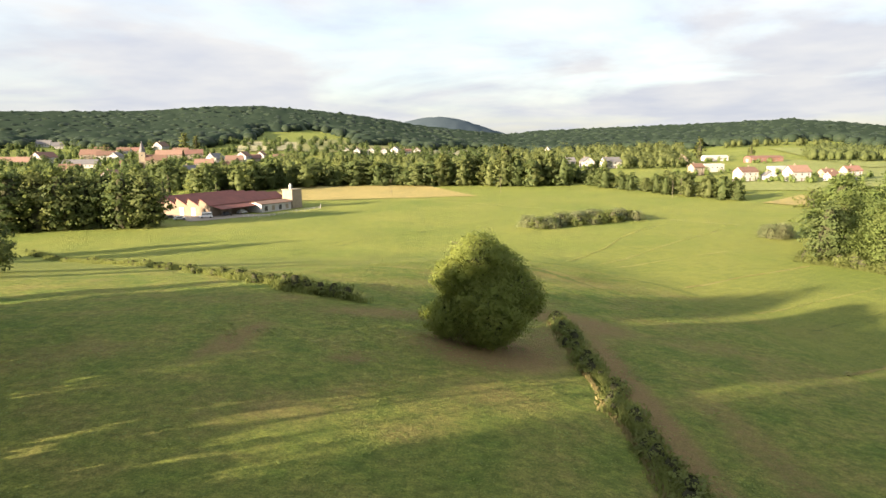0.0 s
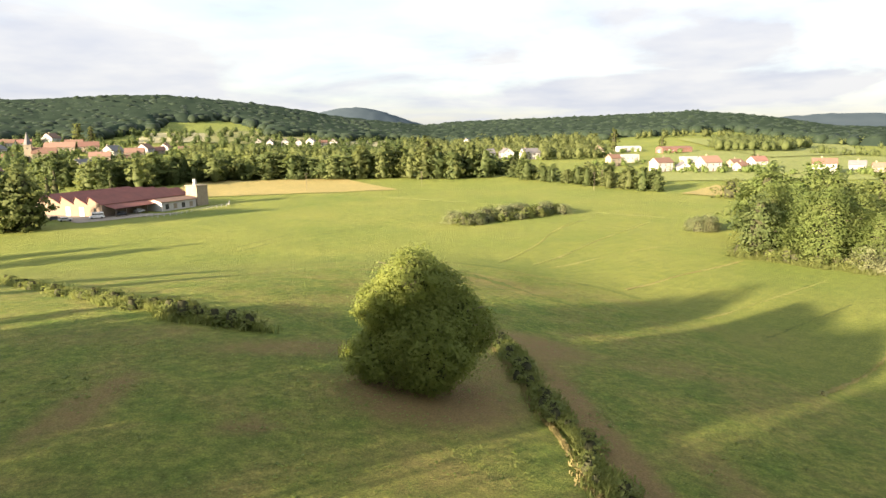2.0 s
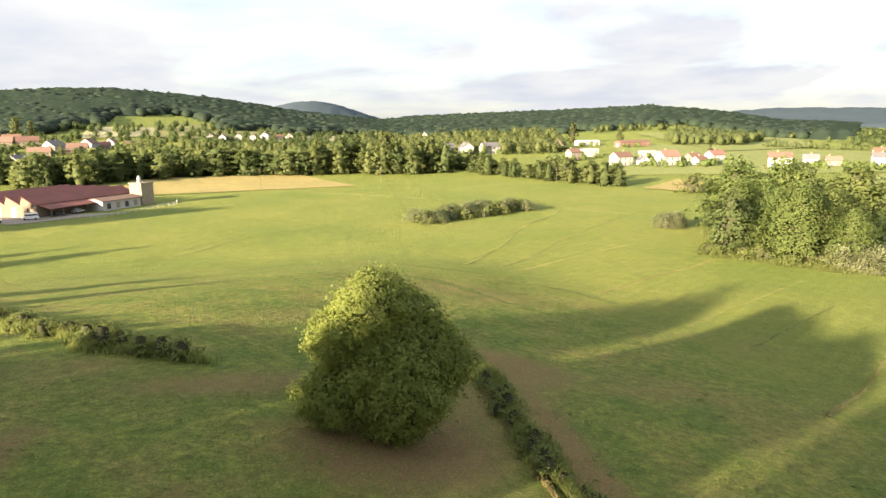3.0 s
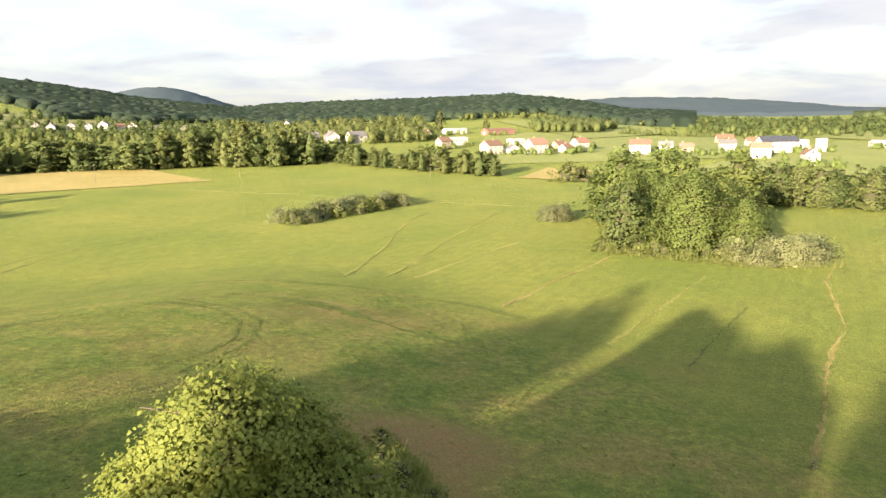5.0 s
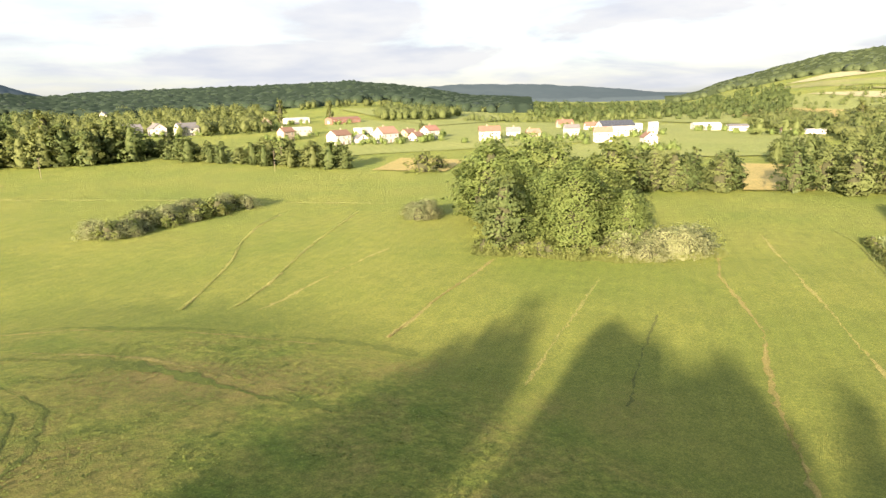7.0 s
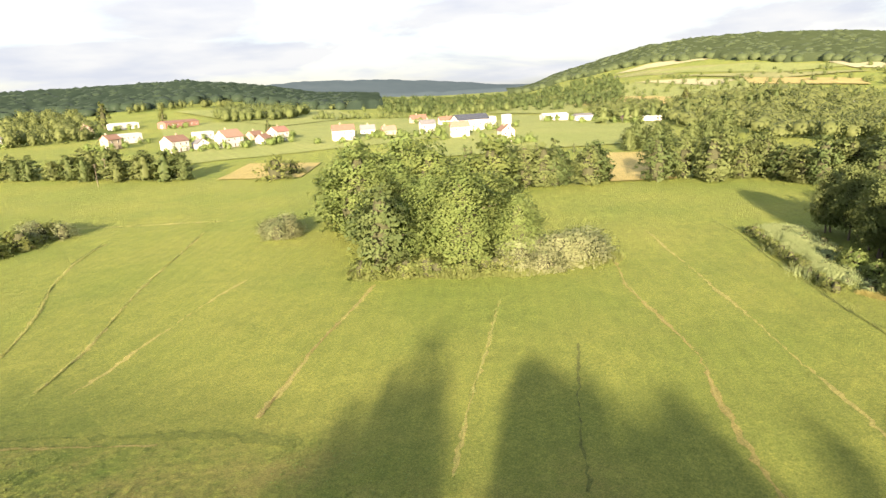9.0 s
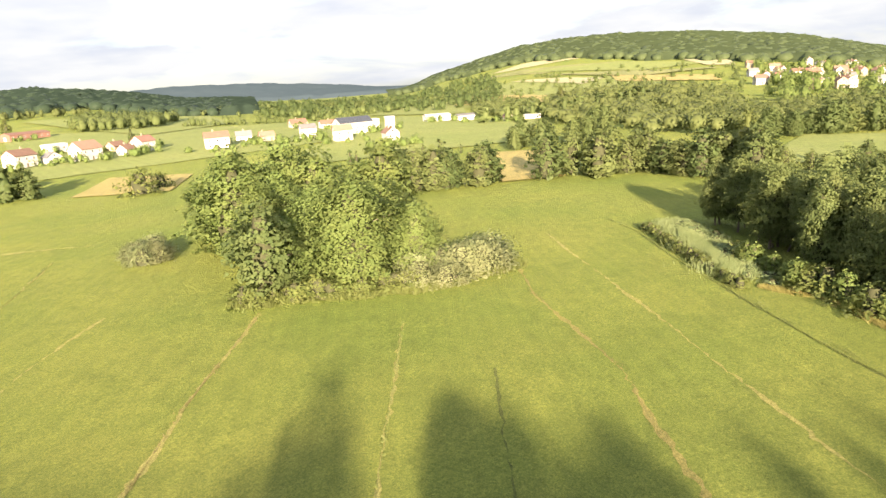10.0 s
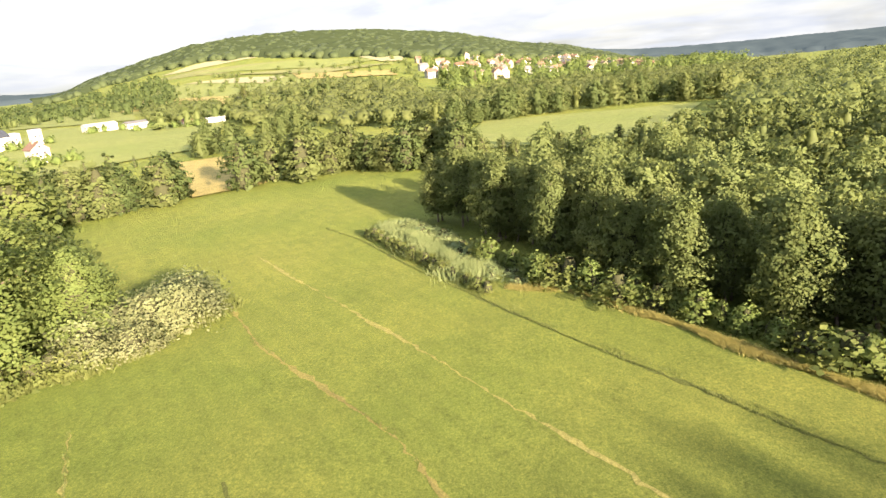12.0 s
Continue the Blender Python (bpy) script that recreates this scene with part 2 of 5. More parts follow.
def grass_material(name, a, b, dry, rows=0.0, row_turn=0.0, row_gap=3.0, dry_bias=0.0, bump=0.6, knoll=False):
    """Turf in world metres: broad patches, tufts, blades, mown rows, and dry ground where the 'dry' attribute says so."""
    m, n, l, out = material(name)
    geo = n.new("ShaderNodeNewGeometry")
    pos = geo.outputs["Position"]
    broad = noise_node(n, l, pos, 0.028, 4, 0.6)
    mid = noise_node(n, l, pos, 0.35, 5, 0.65)
    fine = noise_node(n, l, pos, 6.5, 5, 0.8)
    tuft = noise_node(n, l, pos, 2.3, 6, 0.8)
    c1 = ramp(n, l, broad.outputs[0], (0.30, a), (0.70, b)).outputs[0]
    tone = ramp(n, l, mid.outputs[0], (0.28, (0.80, 0.83, 0.80)), (0.72, (1.16, 1.13, 1.10))).outputs[0]
    c2 = mix_node(n, l, 1.0, c1, tone, "MULTIPLY")
    clod = ramp(n, l, tuft.outputs[0], (0.32, (0.62, 0.68, 0.62)), (0.68, (1.36, 1.28, 1.22))).outputs[0]
    c2 = mix_node(n, l, 0.9, c2, clod, "MULTIPLY")
    blade = ramp(n, l, fine.outputs[0], (0.32, (0.48, 0.54, 0.45)), (0.68, (1.50, 1.42, 1.34))).outputs[0]
    c3 = mix_node(n, l, 0.9, c2, blade, "MULTIPLY")
    if rows:
        mp = n.new("ShaderNodeMapping")
        mp.inputs["Rotation"].default_value = (0, 0, radians(row_turn))
        l.new(pos, mp.inputs["Vector"])
        wv = n.new("ShaderNodeTexWave")
        wv.inputs["Scale"].default_value = 1.0 / row_gap * 0.5
        wv.inputs["Distortion"].default_value = 1.6
        wv.inputs["Detail"].default_value = 3
        wv.inputs["Detail Scale"].default_value = 0.4
        l.new(mp.outputs[0], wv.inputs["Vector"])
        rc = ramp(n, l, wv.outputs["Fac"], (0.0, (1 - rows, 1 - rows, 1 - rows)), (1.0, (1 + rows, 1 + rows, 1 + rows))).outputs[0]
        c3 = mix_node(n, l, 1.0, c3, rc, "MULTIPLY")
    if knoll:
        ra = n.new("ShaderNodeAttribute")
        ra.attribute_name = "rough"
        kn = noise_node(n, l, pos, 0.19, 5, 0.65)
        kc = ramp(n, l, kn.outputs[0], (0.34, (0.094, 0.146, 0.026)), (0.50, (0.154, 0.182, 0.041)), (0.72, (0.208, 0.184, 0.063))).outputs[0]
        kt = noise_node(n, l, pos, 1.25, 7, 0.78)
        kc = mix_node(n, l, 1.0, kc, ramp(n, l, kt.outputs[0], (0.34, (0.55, 0.60, 0.52)), (0.50, (1.0, 1.0, 1.0)), (0.68, (1.75, 1.62, 1.5))).outputs[0], "MULTIPLY")
        kc = mix_node(n, l, 0.9, kc, blade, "MULTIPLY")
        c3 = mix_node(n, l, ra.outputs["Fac"], c3, kc)
    at = n.new("ShaderNodeAttribute")
    at.attribute_name = "dry"
    speck = noise_node(n, l, pos, 0.9, 5, 0.7)
    sm = n.new("ShaderNodeMath")
    sm.operation = "MULTIPLY_ADD"
    sm.inputs[1].default_value, sm.inputs[2].default_value = 1.5, -0.75 + dry_bias
    l.new(speck.outputs[0], sm.inputs[0])
    am = n.new("ShaderNodeMath")
    am.operation, am.use_clamp = "MULTIPLY_ADD", True
    am.inputs[1].default_value = 1.25
    l.new(at.outputs["Fac"], am.inputs[0])
    l.new(sm.outputs[0], am.inputs[2])
    gate = n.new("ShaderNodeMath")
    gate.operation = "MULTIPLY"
    l.new(am.outputs[0], gate.inputs[0])
    gate2 = n.new("ShaderNodeMath")
    gate2.operation, gate2.use_clamp = "MULTIPLY_ADD", True
    gate2.inputs[1].default_value, gate2.inputs[2].default_value = 2.0, max(dry_bias, 0)
    l.new(at.outputs["Fac"], gate2.inputs[0])
    l.new(gate2.outputs[0], gate.inputs[1])
    dcol = mix_node(n, l, 0.8, dry, blade, "MULTIPLY")
    c4 = mix_node(n, l, gate.outputs[0], c3, dcol)
    p = n.new("ShaderNodeBsdfPrincipled")
    p.inputs["Roughness"].default_value = 0.9
    p.inputs["Specular IOR Level"].default_value = 0.15
    p.inputs["Sheen Weight"].default_value = 0.0
    l.new(c4, p.inputs["Base Color"])
    if bump:
        b0 = noise_node(n, l, pos, 5.0, 6, 0.8)
        b1 = noise_node(n, l, pos, 0.7, 4, 0.6)
        bs = n.new("ShaderNodeMath")
        bs.operation = "MULTIPLY_ADD"
        bs.inputs[1].default_value = 0.8
        l.new(b1.outputs[0], bs.inputs[0])
        l.new(b0.outputs[0], bs.inputs[2])
        bp = n.new("ShaderNodeBump")
        bp.inputs["Strength"].default_value, bp.inputs["Distance"].default_value = min(bump * 1.6, 1.0), 0.34
        l.new(bs.outputs[0], bp.inputs["Height"])
        l.new(bp.outputs[0], p.inputs["Normal"])
    l.new(p.outputs[0], out.inputs["Surface"])
    return m


M_MEADOW = grass_material("meadow_grass", (0.124, 0.164, 0.037), (0.182, 0.201, 0.052), (0.208, 0.150, 0.067), rows=0.03, row_turn=-127, row_gap=3.4, knoll=True)
# blue raised: distance haze is mixed into the field colour
M_FIELD = grass_material("field_grass", (0.150, 0.185, 0.062), (0.190, 0.212, 0.080), (0.228, 0.171, 0.080), rows=0.04, row_turn=20, row_gap=8.0, bump=0.2)
M_HAY = grass_material("dry_meadow", (0.245, 0.214, 0.091), (0.302, 0.253, 0.112), (0.251, 0.160, 0.080), bump=0.3)
# the extra blue here puts distance haze into the stubble
M_STUBBLE = grass_material("stubble", (0.270, 0.260, 0.175), (0.320, 0.305, 0.205), (0.22, 0.14, 0.07), bump=0.1)
M_PASTURE = grass_material("pasture", (0.150, 0.165, 0.072), (0.200, 0.205, 0.095), (0.251, 0.160, 0.080), bump=0.1)
L_WALNUT = leaf_material("leaf_walnut", (0.144, 0.178, 0.048), (0.202, 0.226, 0.062), (0.307, 0.347, 0.062), 0.48)
L_ALDER = leaf_material("leaf_alder", (0.125, 0.169, 0.054), (0.167, 0.198, 0.066), (0.233, 0.280, 0.067), 0.48)
L_DARK = leaf_material("leaf_dark", (0.083, 0.116, 0.044), (0.115, 0.139, 0.054), (0.161, 0.194, 0.052), 0.48)
L_WILLOW = leaf_material("leaf_willow", (0.195, 0.222, 0.105), (0.232, 0.238, 0.134), (0.286, 0.313, 0.136), 0.5)
L_REED = leaf_material("reed_leaves", (0.165, 0.210, 0.092), (0.237, 0.279, 0.133), (0.241, 0.284, 0.108), 0.3)
L_BUSH = leaf_material("leaf_bush", (0.134, 0.163, 0.050), (0.175, 0.192, 0.071), (0.233, 0.265, 0.060), 0.5)
L_POPLAR = leaf_material("leaf_poplar", (0.110, 0.134, 0.042), (0.134, 0.144, 0.052), (0.155, 0.169, 0.042), 0.47)
# western and northern forest: cloud shade is mixed into this dark leaf colour
L_WOOD_SHADE = leaf_material("leaf_far_wood_shade_tint", (0.025, 0.039, 0.025), (0.036, 0.051, 0.031), (0.051, 0.072, 0.034), 0.2, 0.05, 0.5)
L_EDGE = leaf_material("leaf_edge", (0.114, 0.142, 0.053), (0.147, 0.169, 0.065), (0.204, 0.235, 0.066), 0.48)
# lighter copy for the eastern hill: sunlight and haze put into the colour
L_WOOD_SUN = leaf_material("leaf_far_wood_sun_tint", (0.050, 0.068, 0.032), (0.072, 0.090, 0.042), (0.09, 0.11, 0.05), 0.2, 0.05, 0.5)
M_CANOPY_SUN = plain_material("wooded_hill_sun_tint", (0.040, 0.054, 0.027), (0.056, 0.072, 0.034), 0.06, 0.95, 0.0, gloss=0.0)
# darker copy of the forest roof, with the hill's shade in its colour
M_CANOPY_SHADE = plain_material("wooded_hill_shade_tint", (0.023, 0.036, 0.026), (0.033, 0.048, 0.032), 0.06, 0.95, 0.0, gloss=0.0)
# the blue is distance haze put into the forest colour
M_RIDGE_HAZE = plain_material("far_ridge_haze_tint", (0.052, 0.072, 0.086), (0.062, 0.083, 0.096), 0.003, 1.0, 0.0, gloss=0.0)
M_BARK = plain_material("bark", (0.085, 0.068, 0.050), (0.165, 0.135, 0.105), 1.5, 0.9, 0.8, 14)
# dark brown-green that paints the shade inside the crowns
M_CROWN_SHADE = plain_material("crown_inner_shade", (0.030, 0.034, 0.018), (0.055, 0.056, 0.030), 2.5, 0.95, 0.6, 9, gloss=0.1)
M_DRYGRASS = leaf_material("dry_stalks", (0.171, 0.151, 0.063), (0.248, 0.211, 0.095), (0.243, 0.207, 0.081), 0.4, 0.1)
M_WEED = leaf_material("weeds", (0.102, 0.124, 0.035), (0.183, 0.190, 0.069), (0.205, 0.238, 0.043), 0.25, 0.1)
M_TUFT = leaf_material("grass_blades", (0.135, 0.180, 0.040), (0.235, 0.255, 0.072), (0.22, 0.27, 0.05), 0.3, 0.1)


# ---- the ground, one sheet to the horizon ----
def spread(lo, hi, step, reach, grow):
    """Even steps from lo to hi, then ever longer ones out to reach."""
    core = list(np.arange(lo, hi + step * 0.5, step))
    s, up, down = step, [core[-1]], [core[0]]
    while up[-1] < reach:
        s *= grow
        up.append(up[-1] + s)
    s = step
    while down[-1] > -reach:
        s *= grow
        down.append(down[-1] - s)
    return np.array(down[:0:-1] + core + up[1:])


# dry places on the turf: centre, half axes, turn, strength
DRY = (
    (4.5, 58.0, 6.5, 5.5, 0, 1.0), (-18.0, 54.0, 1.6, 7.0, -8, 0.7), (-6.0, 68.0, 10.0, 3.0, 10, 0.55), (-7.5, 51.0, 2.0, 1.6, 0, 0.7),
    (15.8, 50.0, 1.8, 26.0, -2, 0.85), (10.0, 62.0, 3.0, 12.0, -12, 0.55), (16.0, 76.0, 7.5, 5.0, -30, 0.8), (30.0, 72.0, 7.0, 6.0, 0, 0.3),
    (22.0, 112.0, 15.0, 7.0, -20, 0.42), (8.0, 100.0, 9.0, 6.0, -20, 0.36), (40.0, 108.0, 8.0, 3.0, -20, 0.3), (36.0, 64.0, 6.0, 10.0, 20, 0.3),
    (-12.0, 40.0, 7.0, 4.0, 20, 0.35), (2.0, 45.0, 5.0, 4.0, 0, 0.35), (-30.0, 48.0, 8.0, 3.0, 20, 0.35), (52.0, 88.0, 7.0, 4.0, 30, 0.25),
    (22.0, 40.0, 2.2, 16.0, 0, 0.5), (45.0, 92.0, 5.0, 3.0, 0, 0.25), (-22.0, 70.0, 12.0, 3.0, 8, 0.35), (0.0, 90.0, 10.0, 4.0, 0, 0.35),
)


def dryness(x, y):
    total = np.zeros_like(x)
    for cx, cy, a, b, turn, k in DRY:
        c, s = math.cos(radians(turn)), math.sin(radians(turn))
        u, v = (x - cx) * c + (y - cy) * s, -(x - cx) * s + (y - cy) * c
        total = np.maximum(total, k * np.exp(-((u / a) ** 2 + (v / b) ** 2) ** 1.5 * 0.7))
    return total


def knoll_cover(x, y):
    """Where the coarse weedy turf of the knoll lies, with an uneven border."""
    edge = 8 * np.sin(x * 0.09 + 1) * np.sin(y * 0.07) + 3 * np.sin(x * 0.3) * np.sin(y * 0.23 + 2)
    r = np.hypot((x + 5) / 1.0, (y - 62) / 1.25) + edge
    low = sstep(0.2, 1.6, land(x, y))
    return 0.85 * (1 - sstep(50, 72, r)) * (0.25 + 0.75 * low)


def make_ground():
    gx, gy = spread(-60, 160, 1.7, 4700, 1.06), spread(15, 215, 1.7, 4700, 1.06)
    X, Y = np.meshgrid(gx, gy)
    Z = land(X, Y)
    nx, ny = len(gx), len(gy)
    V = np.stack([X.ravel(), Y.ravel(), Z.ravel()], 1)
    i = (np.arange(ny - 1)[:, None] * nx + np.arange(nx - 1)[None]).ravel()
    me = flat_mesh("ground", V, np.stack([i, i + 1, i + nx + 1, i + nx], 1), M_MEADOW, True)
    att = me.attributes.new("dry", "FLOAT", "POINT")
    att.data.foreach_set("value", dryness(X.ravel(), Y.ravel()).astype(np.float32))
    rough = me.attributes.new("rough", "FLOAT", "POINT")
    rough.data.foreach_set("value", knoll_cover(X.ravel(), Y.ravel()).astype(np.float32))
    return tagged(new("ground", me), "green mown meadow with dry brown patches over a gentle knoll", "ground", kind="structure")


make_ground()


def field(name, corners, mat, label, lift=0.25, n=36):
    """A four-cornered field that lies on the land."""
    a, b, c, d = [np.array(q, float) for q in corners]
    u, v = np.meshgrid(np.linspace(0, 1, n), np.linspace(0, 1, n))
    u, v = u.ravel()[:, None], v.ravel()[:, None]
    P = a * (1 - u) * (1 - v) + b * u * (1 - v) + c * u * v + d * (1 - u) * v
    Z = land(P[:, 0], P[:, 1]) + lift
    i = (np.arange(n - 1)[:, None] * n + np.arange(n - 1)[None]).ravel()
    me = flat_mesh(name, np.column_stack([P, Z]), np.stack([i, i + 1, i + n + 1, i + n], 1), mat, True)
    return tagged(new(name, me), label, "field", kind="structure")


# ---- trees ----
def ball_quads():
    """A rounded cube of 24 quads, for the dense heart of a clump."""
    bm = bmesh.new()
    bmesh.ops.create_cube(bm, size=2.0)
    bmesh.ops.subdivide_edges(bm, edges=bm.edges[:], cuts=1, use_grid_fill=True)
    v = np.array([q.co.normalized() for q in bm.verts])
    bm.verts.index_update()
    f = np.array([[q.index for q in p.verts] for p in bm.faces])
    bm.free()
    return v, f


BALL_V, BALL_F = ball_quads()


def tube(points, radii, seg=7):
    P = np.array(points, float)
    n = len(P)
    V, F = [], []
    for k in range(n):
        d = P[min(k + 1, n - 1)] - P[max(k - 1, 0)]
        d /= np.linalg.norm(d) + 1e-9
        s = np.cross(d, (0.31, 0.87, 0.2))
        s /= np.linalg.norm(s)
        t = np.cross(d, s)
        for q in range(seg):
            a = 2 * math.pi * q / seg
            V.append(P[k] + radii[k] * (math.cos(a) * s + math.sin(a) * t))
    for k in range(n - 1):
        for q in range(seg):
            F.append((k * seg + q, k * seg + (q + 1) % seg, (k + 1) * seg + (q + 1) % seg, (k + 1) * seg + q))
    return np.array(V), np.array(F)


def join(chunks):
    V, F, k = [], [], 0
    for c in chunks:
        V.append(c[0])
        F.append(c[1] + k)
        k += len(c[0])
    return np.concatenate(V), np.concatenate(F)


def join_normals(chunks):
    return np.concatenate([c[2] if len(c) > 2 else BALL_V + np.array((0, 0, 0.15)) for c in chunks])


def crown_shape(rng, profile, lobes):
    """Half width of a crown by height (0 foot, 1 top) and bearing: a profile with boughs that stand out and hollows between."""
    P = np.asarray(profile, float)
    grid = np.linspace(0, 1, len(P))
    ph = rng.random(8) * 6.283

    def width(u, a):
        low = np.sin(2 * a + ph[0] + 3 * u) * np.sin(4.2 * u + ph[1]) + 0.8 * np.sin(3 * a + ph[2] - 5 * u) * np.sin(7 * u + ph[3])
        fine = np.sin(5 * a + ph[4] + 9 * u) * np.sin(13 * u + ph[5]) + np.sin(8 * a + ph[6] - 15 * u) * np.sin(21 * u + ph[7])
        return np.interp(u, grid, P) * (1 + lobes * low + 0.5 * lobes * fine)
    return width


def foliage(rng, h, r, base, width, n_leaf, size, deep=0.5, per=13, spray=0.10):
    """Leaf sprays in the outer part of a crown round a dense shaded heart: bent diamonds at random tilts, thin at the rim."""
    n = max(n_leaf // per, 12)
    uu, aa = rng.random(n * 4), rng.random(n * 4) * 6.283
    w = width(uu, aa)
    keep = rng.random(n * 4) * w.max() < w + 0.15
    uu, aa = uu[keep][:n], aa[keep][:n]
    n = len(uu)
    w = width(uu, aa) * r
    slope = (width(np.clip(uu + 0.04, 0, 1), aa) - width(np.clip(uu - 0.04, 0, 1), aa)) * r / (0.08 * (h - base))
    ca, sa = np.cos(aa), np.sin(aa)
    n0 = np.stack([ca, sa, np.clip(-slope, -0.6, 2.5)], 1)
    n0 /= np.linalg.norm(n0, axis=1)[:, None]
    depth = (1.02 - deep * rng.random(n) ** 1.7) * (1 + 0.07 * rng.normal(size=n))
    c = np.stack([ca * w * depth, sa * w * depth, base + uu * (h - base)], 1)
    c[:, 2] -= (1 - depth) * 0.5 * (h - base) * np.clip(uu - 0.6, 0, 1)
    sr = spray * r * (0.6 + 0.8 * rng.random(n))
    p = np.repeat(c, per, axis=0) + rng.normal(size=(n * per, 3)) * np.repeat(sr, per)[:, None] * np.array((1, 1, 0.62))
    m0 = np.repeat(n0, per, axis=0)
    nrm = m0 * 0.62 + rng.normal(size=m0.shape) * 0.42 + np.array((0, 0, 0.35))
    nrm /= np.linalg.norm(nrm, axis=1)[:, None]
    t = np.cross(nrm, rng.normal(size=m0.shape))
    t[:, 2] -= 0.15
    t /= np.linalg.norm(t, axis=1)[:, None] + 1e-9
    b = np.cross(nrm, t)
    ln = size * (0.55 + 0.9 * rng.random(len(p)))[:, None]
    wd = ln * (0.32 + 0.2 * rng.random(len(p)))[:, None]
    bend = nrm * ln * 0.16
    V = np.stack([p - t * ln * 0.5 - bend, p - b * wd, p + t * ln * 0.5 - bend, p + b * wd], 1).reshape(-1, 3)
    soft = m0 * 0.85 + nrm * 0.13 + np.array((0, 0, 0.14))
    leaf = (V, np.arange(len(V)).reshape(-1, 4), np.repeat(soft, 4, axis=0))
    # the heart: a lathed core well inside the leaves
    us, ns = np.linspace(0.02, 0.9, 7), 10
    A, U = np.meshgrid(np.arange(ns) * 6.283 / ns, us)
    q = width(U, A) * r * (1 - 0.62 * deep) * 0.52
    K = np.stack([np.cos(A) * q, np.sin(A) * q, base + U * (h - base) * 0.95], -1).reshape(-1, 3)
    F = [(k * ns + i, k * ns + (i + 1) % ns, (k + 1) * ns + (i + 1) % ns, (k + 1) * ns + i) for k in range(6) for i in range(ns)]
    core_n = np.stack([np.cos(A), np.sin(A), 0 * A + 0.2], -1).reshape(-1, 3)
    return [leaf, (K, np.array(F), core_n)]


def shade_heart(me, n_leaf):
    """The heart of a crown gets a dark colour, not leaves: the inner shade is painted on."""
    me.materials.append(M_CROWN_SHADE)
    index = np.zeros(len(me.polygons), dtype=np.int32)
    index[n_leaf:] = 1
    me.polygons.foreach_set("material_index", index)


def tree_meshes(name, seed, h, r, base, n_leaf, size, profile, mat, trunk_r=0.22, limbs=5, deep=0.38, lobes=0.2, spray=0.115):
    """The two meshes of a tree: trunk with limbs, crown of leaf sprays round a heart."""
    rng = np.random.default_rng(seed)
    width = crown_shape(rng, profile, lobes)
    chunks = foliage(rng, h, r, base, width, n_leaf, size, deep, spray=spray)
    V, F = join(chunks)
    crown = flat_mesh(name + "_crown", V, F, mat, normals=join_normals(chunks))
    shade_heart(crown, len(chunks[0][1]))
    wob = rng.normal(size=(5, 2)) * 0.02 * h
    pts = [(wob[k, 0] * (k > 0), wob[k, 1] * (k > 0), -0.3 + (h * 0.82 + 0.3) * k / 4) for k in range(5)]
    tr = [tube(pts, [trunk_r * s for s in (1.35, 0.95, 0.75, 0.5, 0.2)])]
    for k in range(limbs):
        u, a = (k + 0.5) / limbs * 0.85, k * 2.4 + 0.4
        q, z = float(width(u, a)) * r * 0.9, base + u * (h - base)
        z0 = max(base * 0.75, z - 0.35 * r)
        tr.append(tube([(0, 0, z0), (math.cos(a) * q * 0.5, math.sin(a) * q * 0.5, (z0 + z) / 2 + 0.1), (math.cos(a) * q, math.sin(a) * q, z)],
                       [trunk_r * 0.45, trunk_r * 0.3, trunk_r * 0.08], 5))
    V, F = join(tr)
    trunk = flat_mesh(name + "_trunk", V, F, M_BARK, True)
    return trunk, crown, h, r


ROUND = (0.55, 0.92, 1.0, 0.94, 0.78, 0.52, 0.14)
TALL = (0.62, 0.95, 1.0, 0.90, 0.74, 0.52, 0.12)
EDGE = (0.66, 0.90, 1.0, 0.90, 0.72, 0.50, 0.18)
CONE = (0.80, 1.0, 0.90, 0.74, 0.56, 0.38, 0.12)
LOW = (0.9, 1.0, 0.95, 0.85, 0.65, 0.35)
KINDS = {}


def kind(key, n, *args, **kw):
    KINDS[key] = [tree_meshes(key, 11 + 17 * k + 3 * len(KINDS), *args, **kw) for k in range(n)]


kind("alder", 5, 17.0, 4.6, 0.6, 13500, 0.34, TALL, L_ALDER, deep=0.5, lobes=0.3)
kind("alder_back", 3, 17.0, 4.6, 1.0, 4800, 0.50, TALL, L_ALDER, deep=0.5, lobes=0.28)
kind("edge", 3, 18.0, 4.4, 3.0, 7600, 0.40, EDGE, L_EDGE, deep=0.7, lobes=0.28)
kind("edge_lit", 3, 18.0, 4.4, 2.6, 7600, 0.40, TALL, L_EDGE, deep=0.7, lobes=0.3)
kind("high", 2, 17.0, 4.6, 10.2, 1300, 0.95, ROUND, L_ALDER, trunk_r=0.3)
kind("under", 2, 17.0, 4.6, 6.2, 1500, 0.95, ROUND, L_ALDER, trunk_r=0.3)
kind("dark", 2, 14.0, 4.2, 0.5, 3000, 0.56, ROUND, L_DARK)
kind("mid", 4, 15.0, 4.8, 0.4, 2000, 0.70, ROUND, L_EDGE, lobes=0.22)
kind("mid_dark", 4, 15.0, 4.8, 0.4, 2000, 0.70, ROUND, L_DARK, lobes=0.22)
kind("inner", 4, 15.0, 4.6, 0.4, 800, 0.88, TALL, L_EDGE, lobes=0.2)
kind("inner_near", 3, 15.0, 4.4, 1.5, 2300, 0.55, TALL, L_EDGE, lobes=0.22)
kind("belt", 4, 15.0, 4.8, 0.3, 800, 1.0, ROUND, L_EDGE, lobes=0.16)
kind("belt_dark", 4, 15.0, 4.6, 0.3, 800, 1.0, ROUND, L_DARK, lobes=0.16)
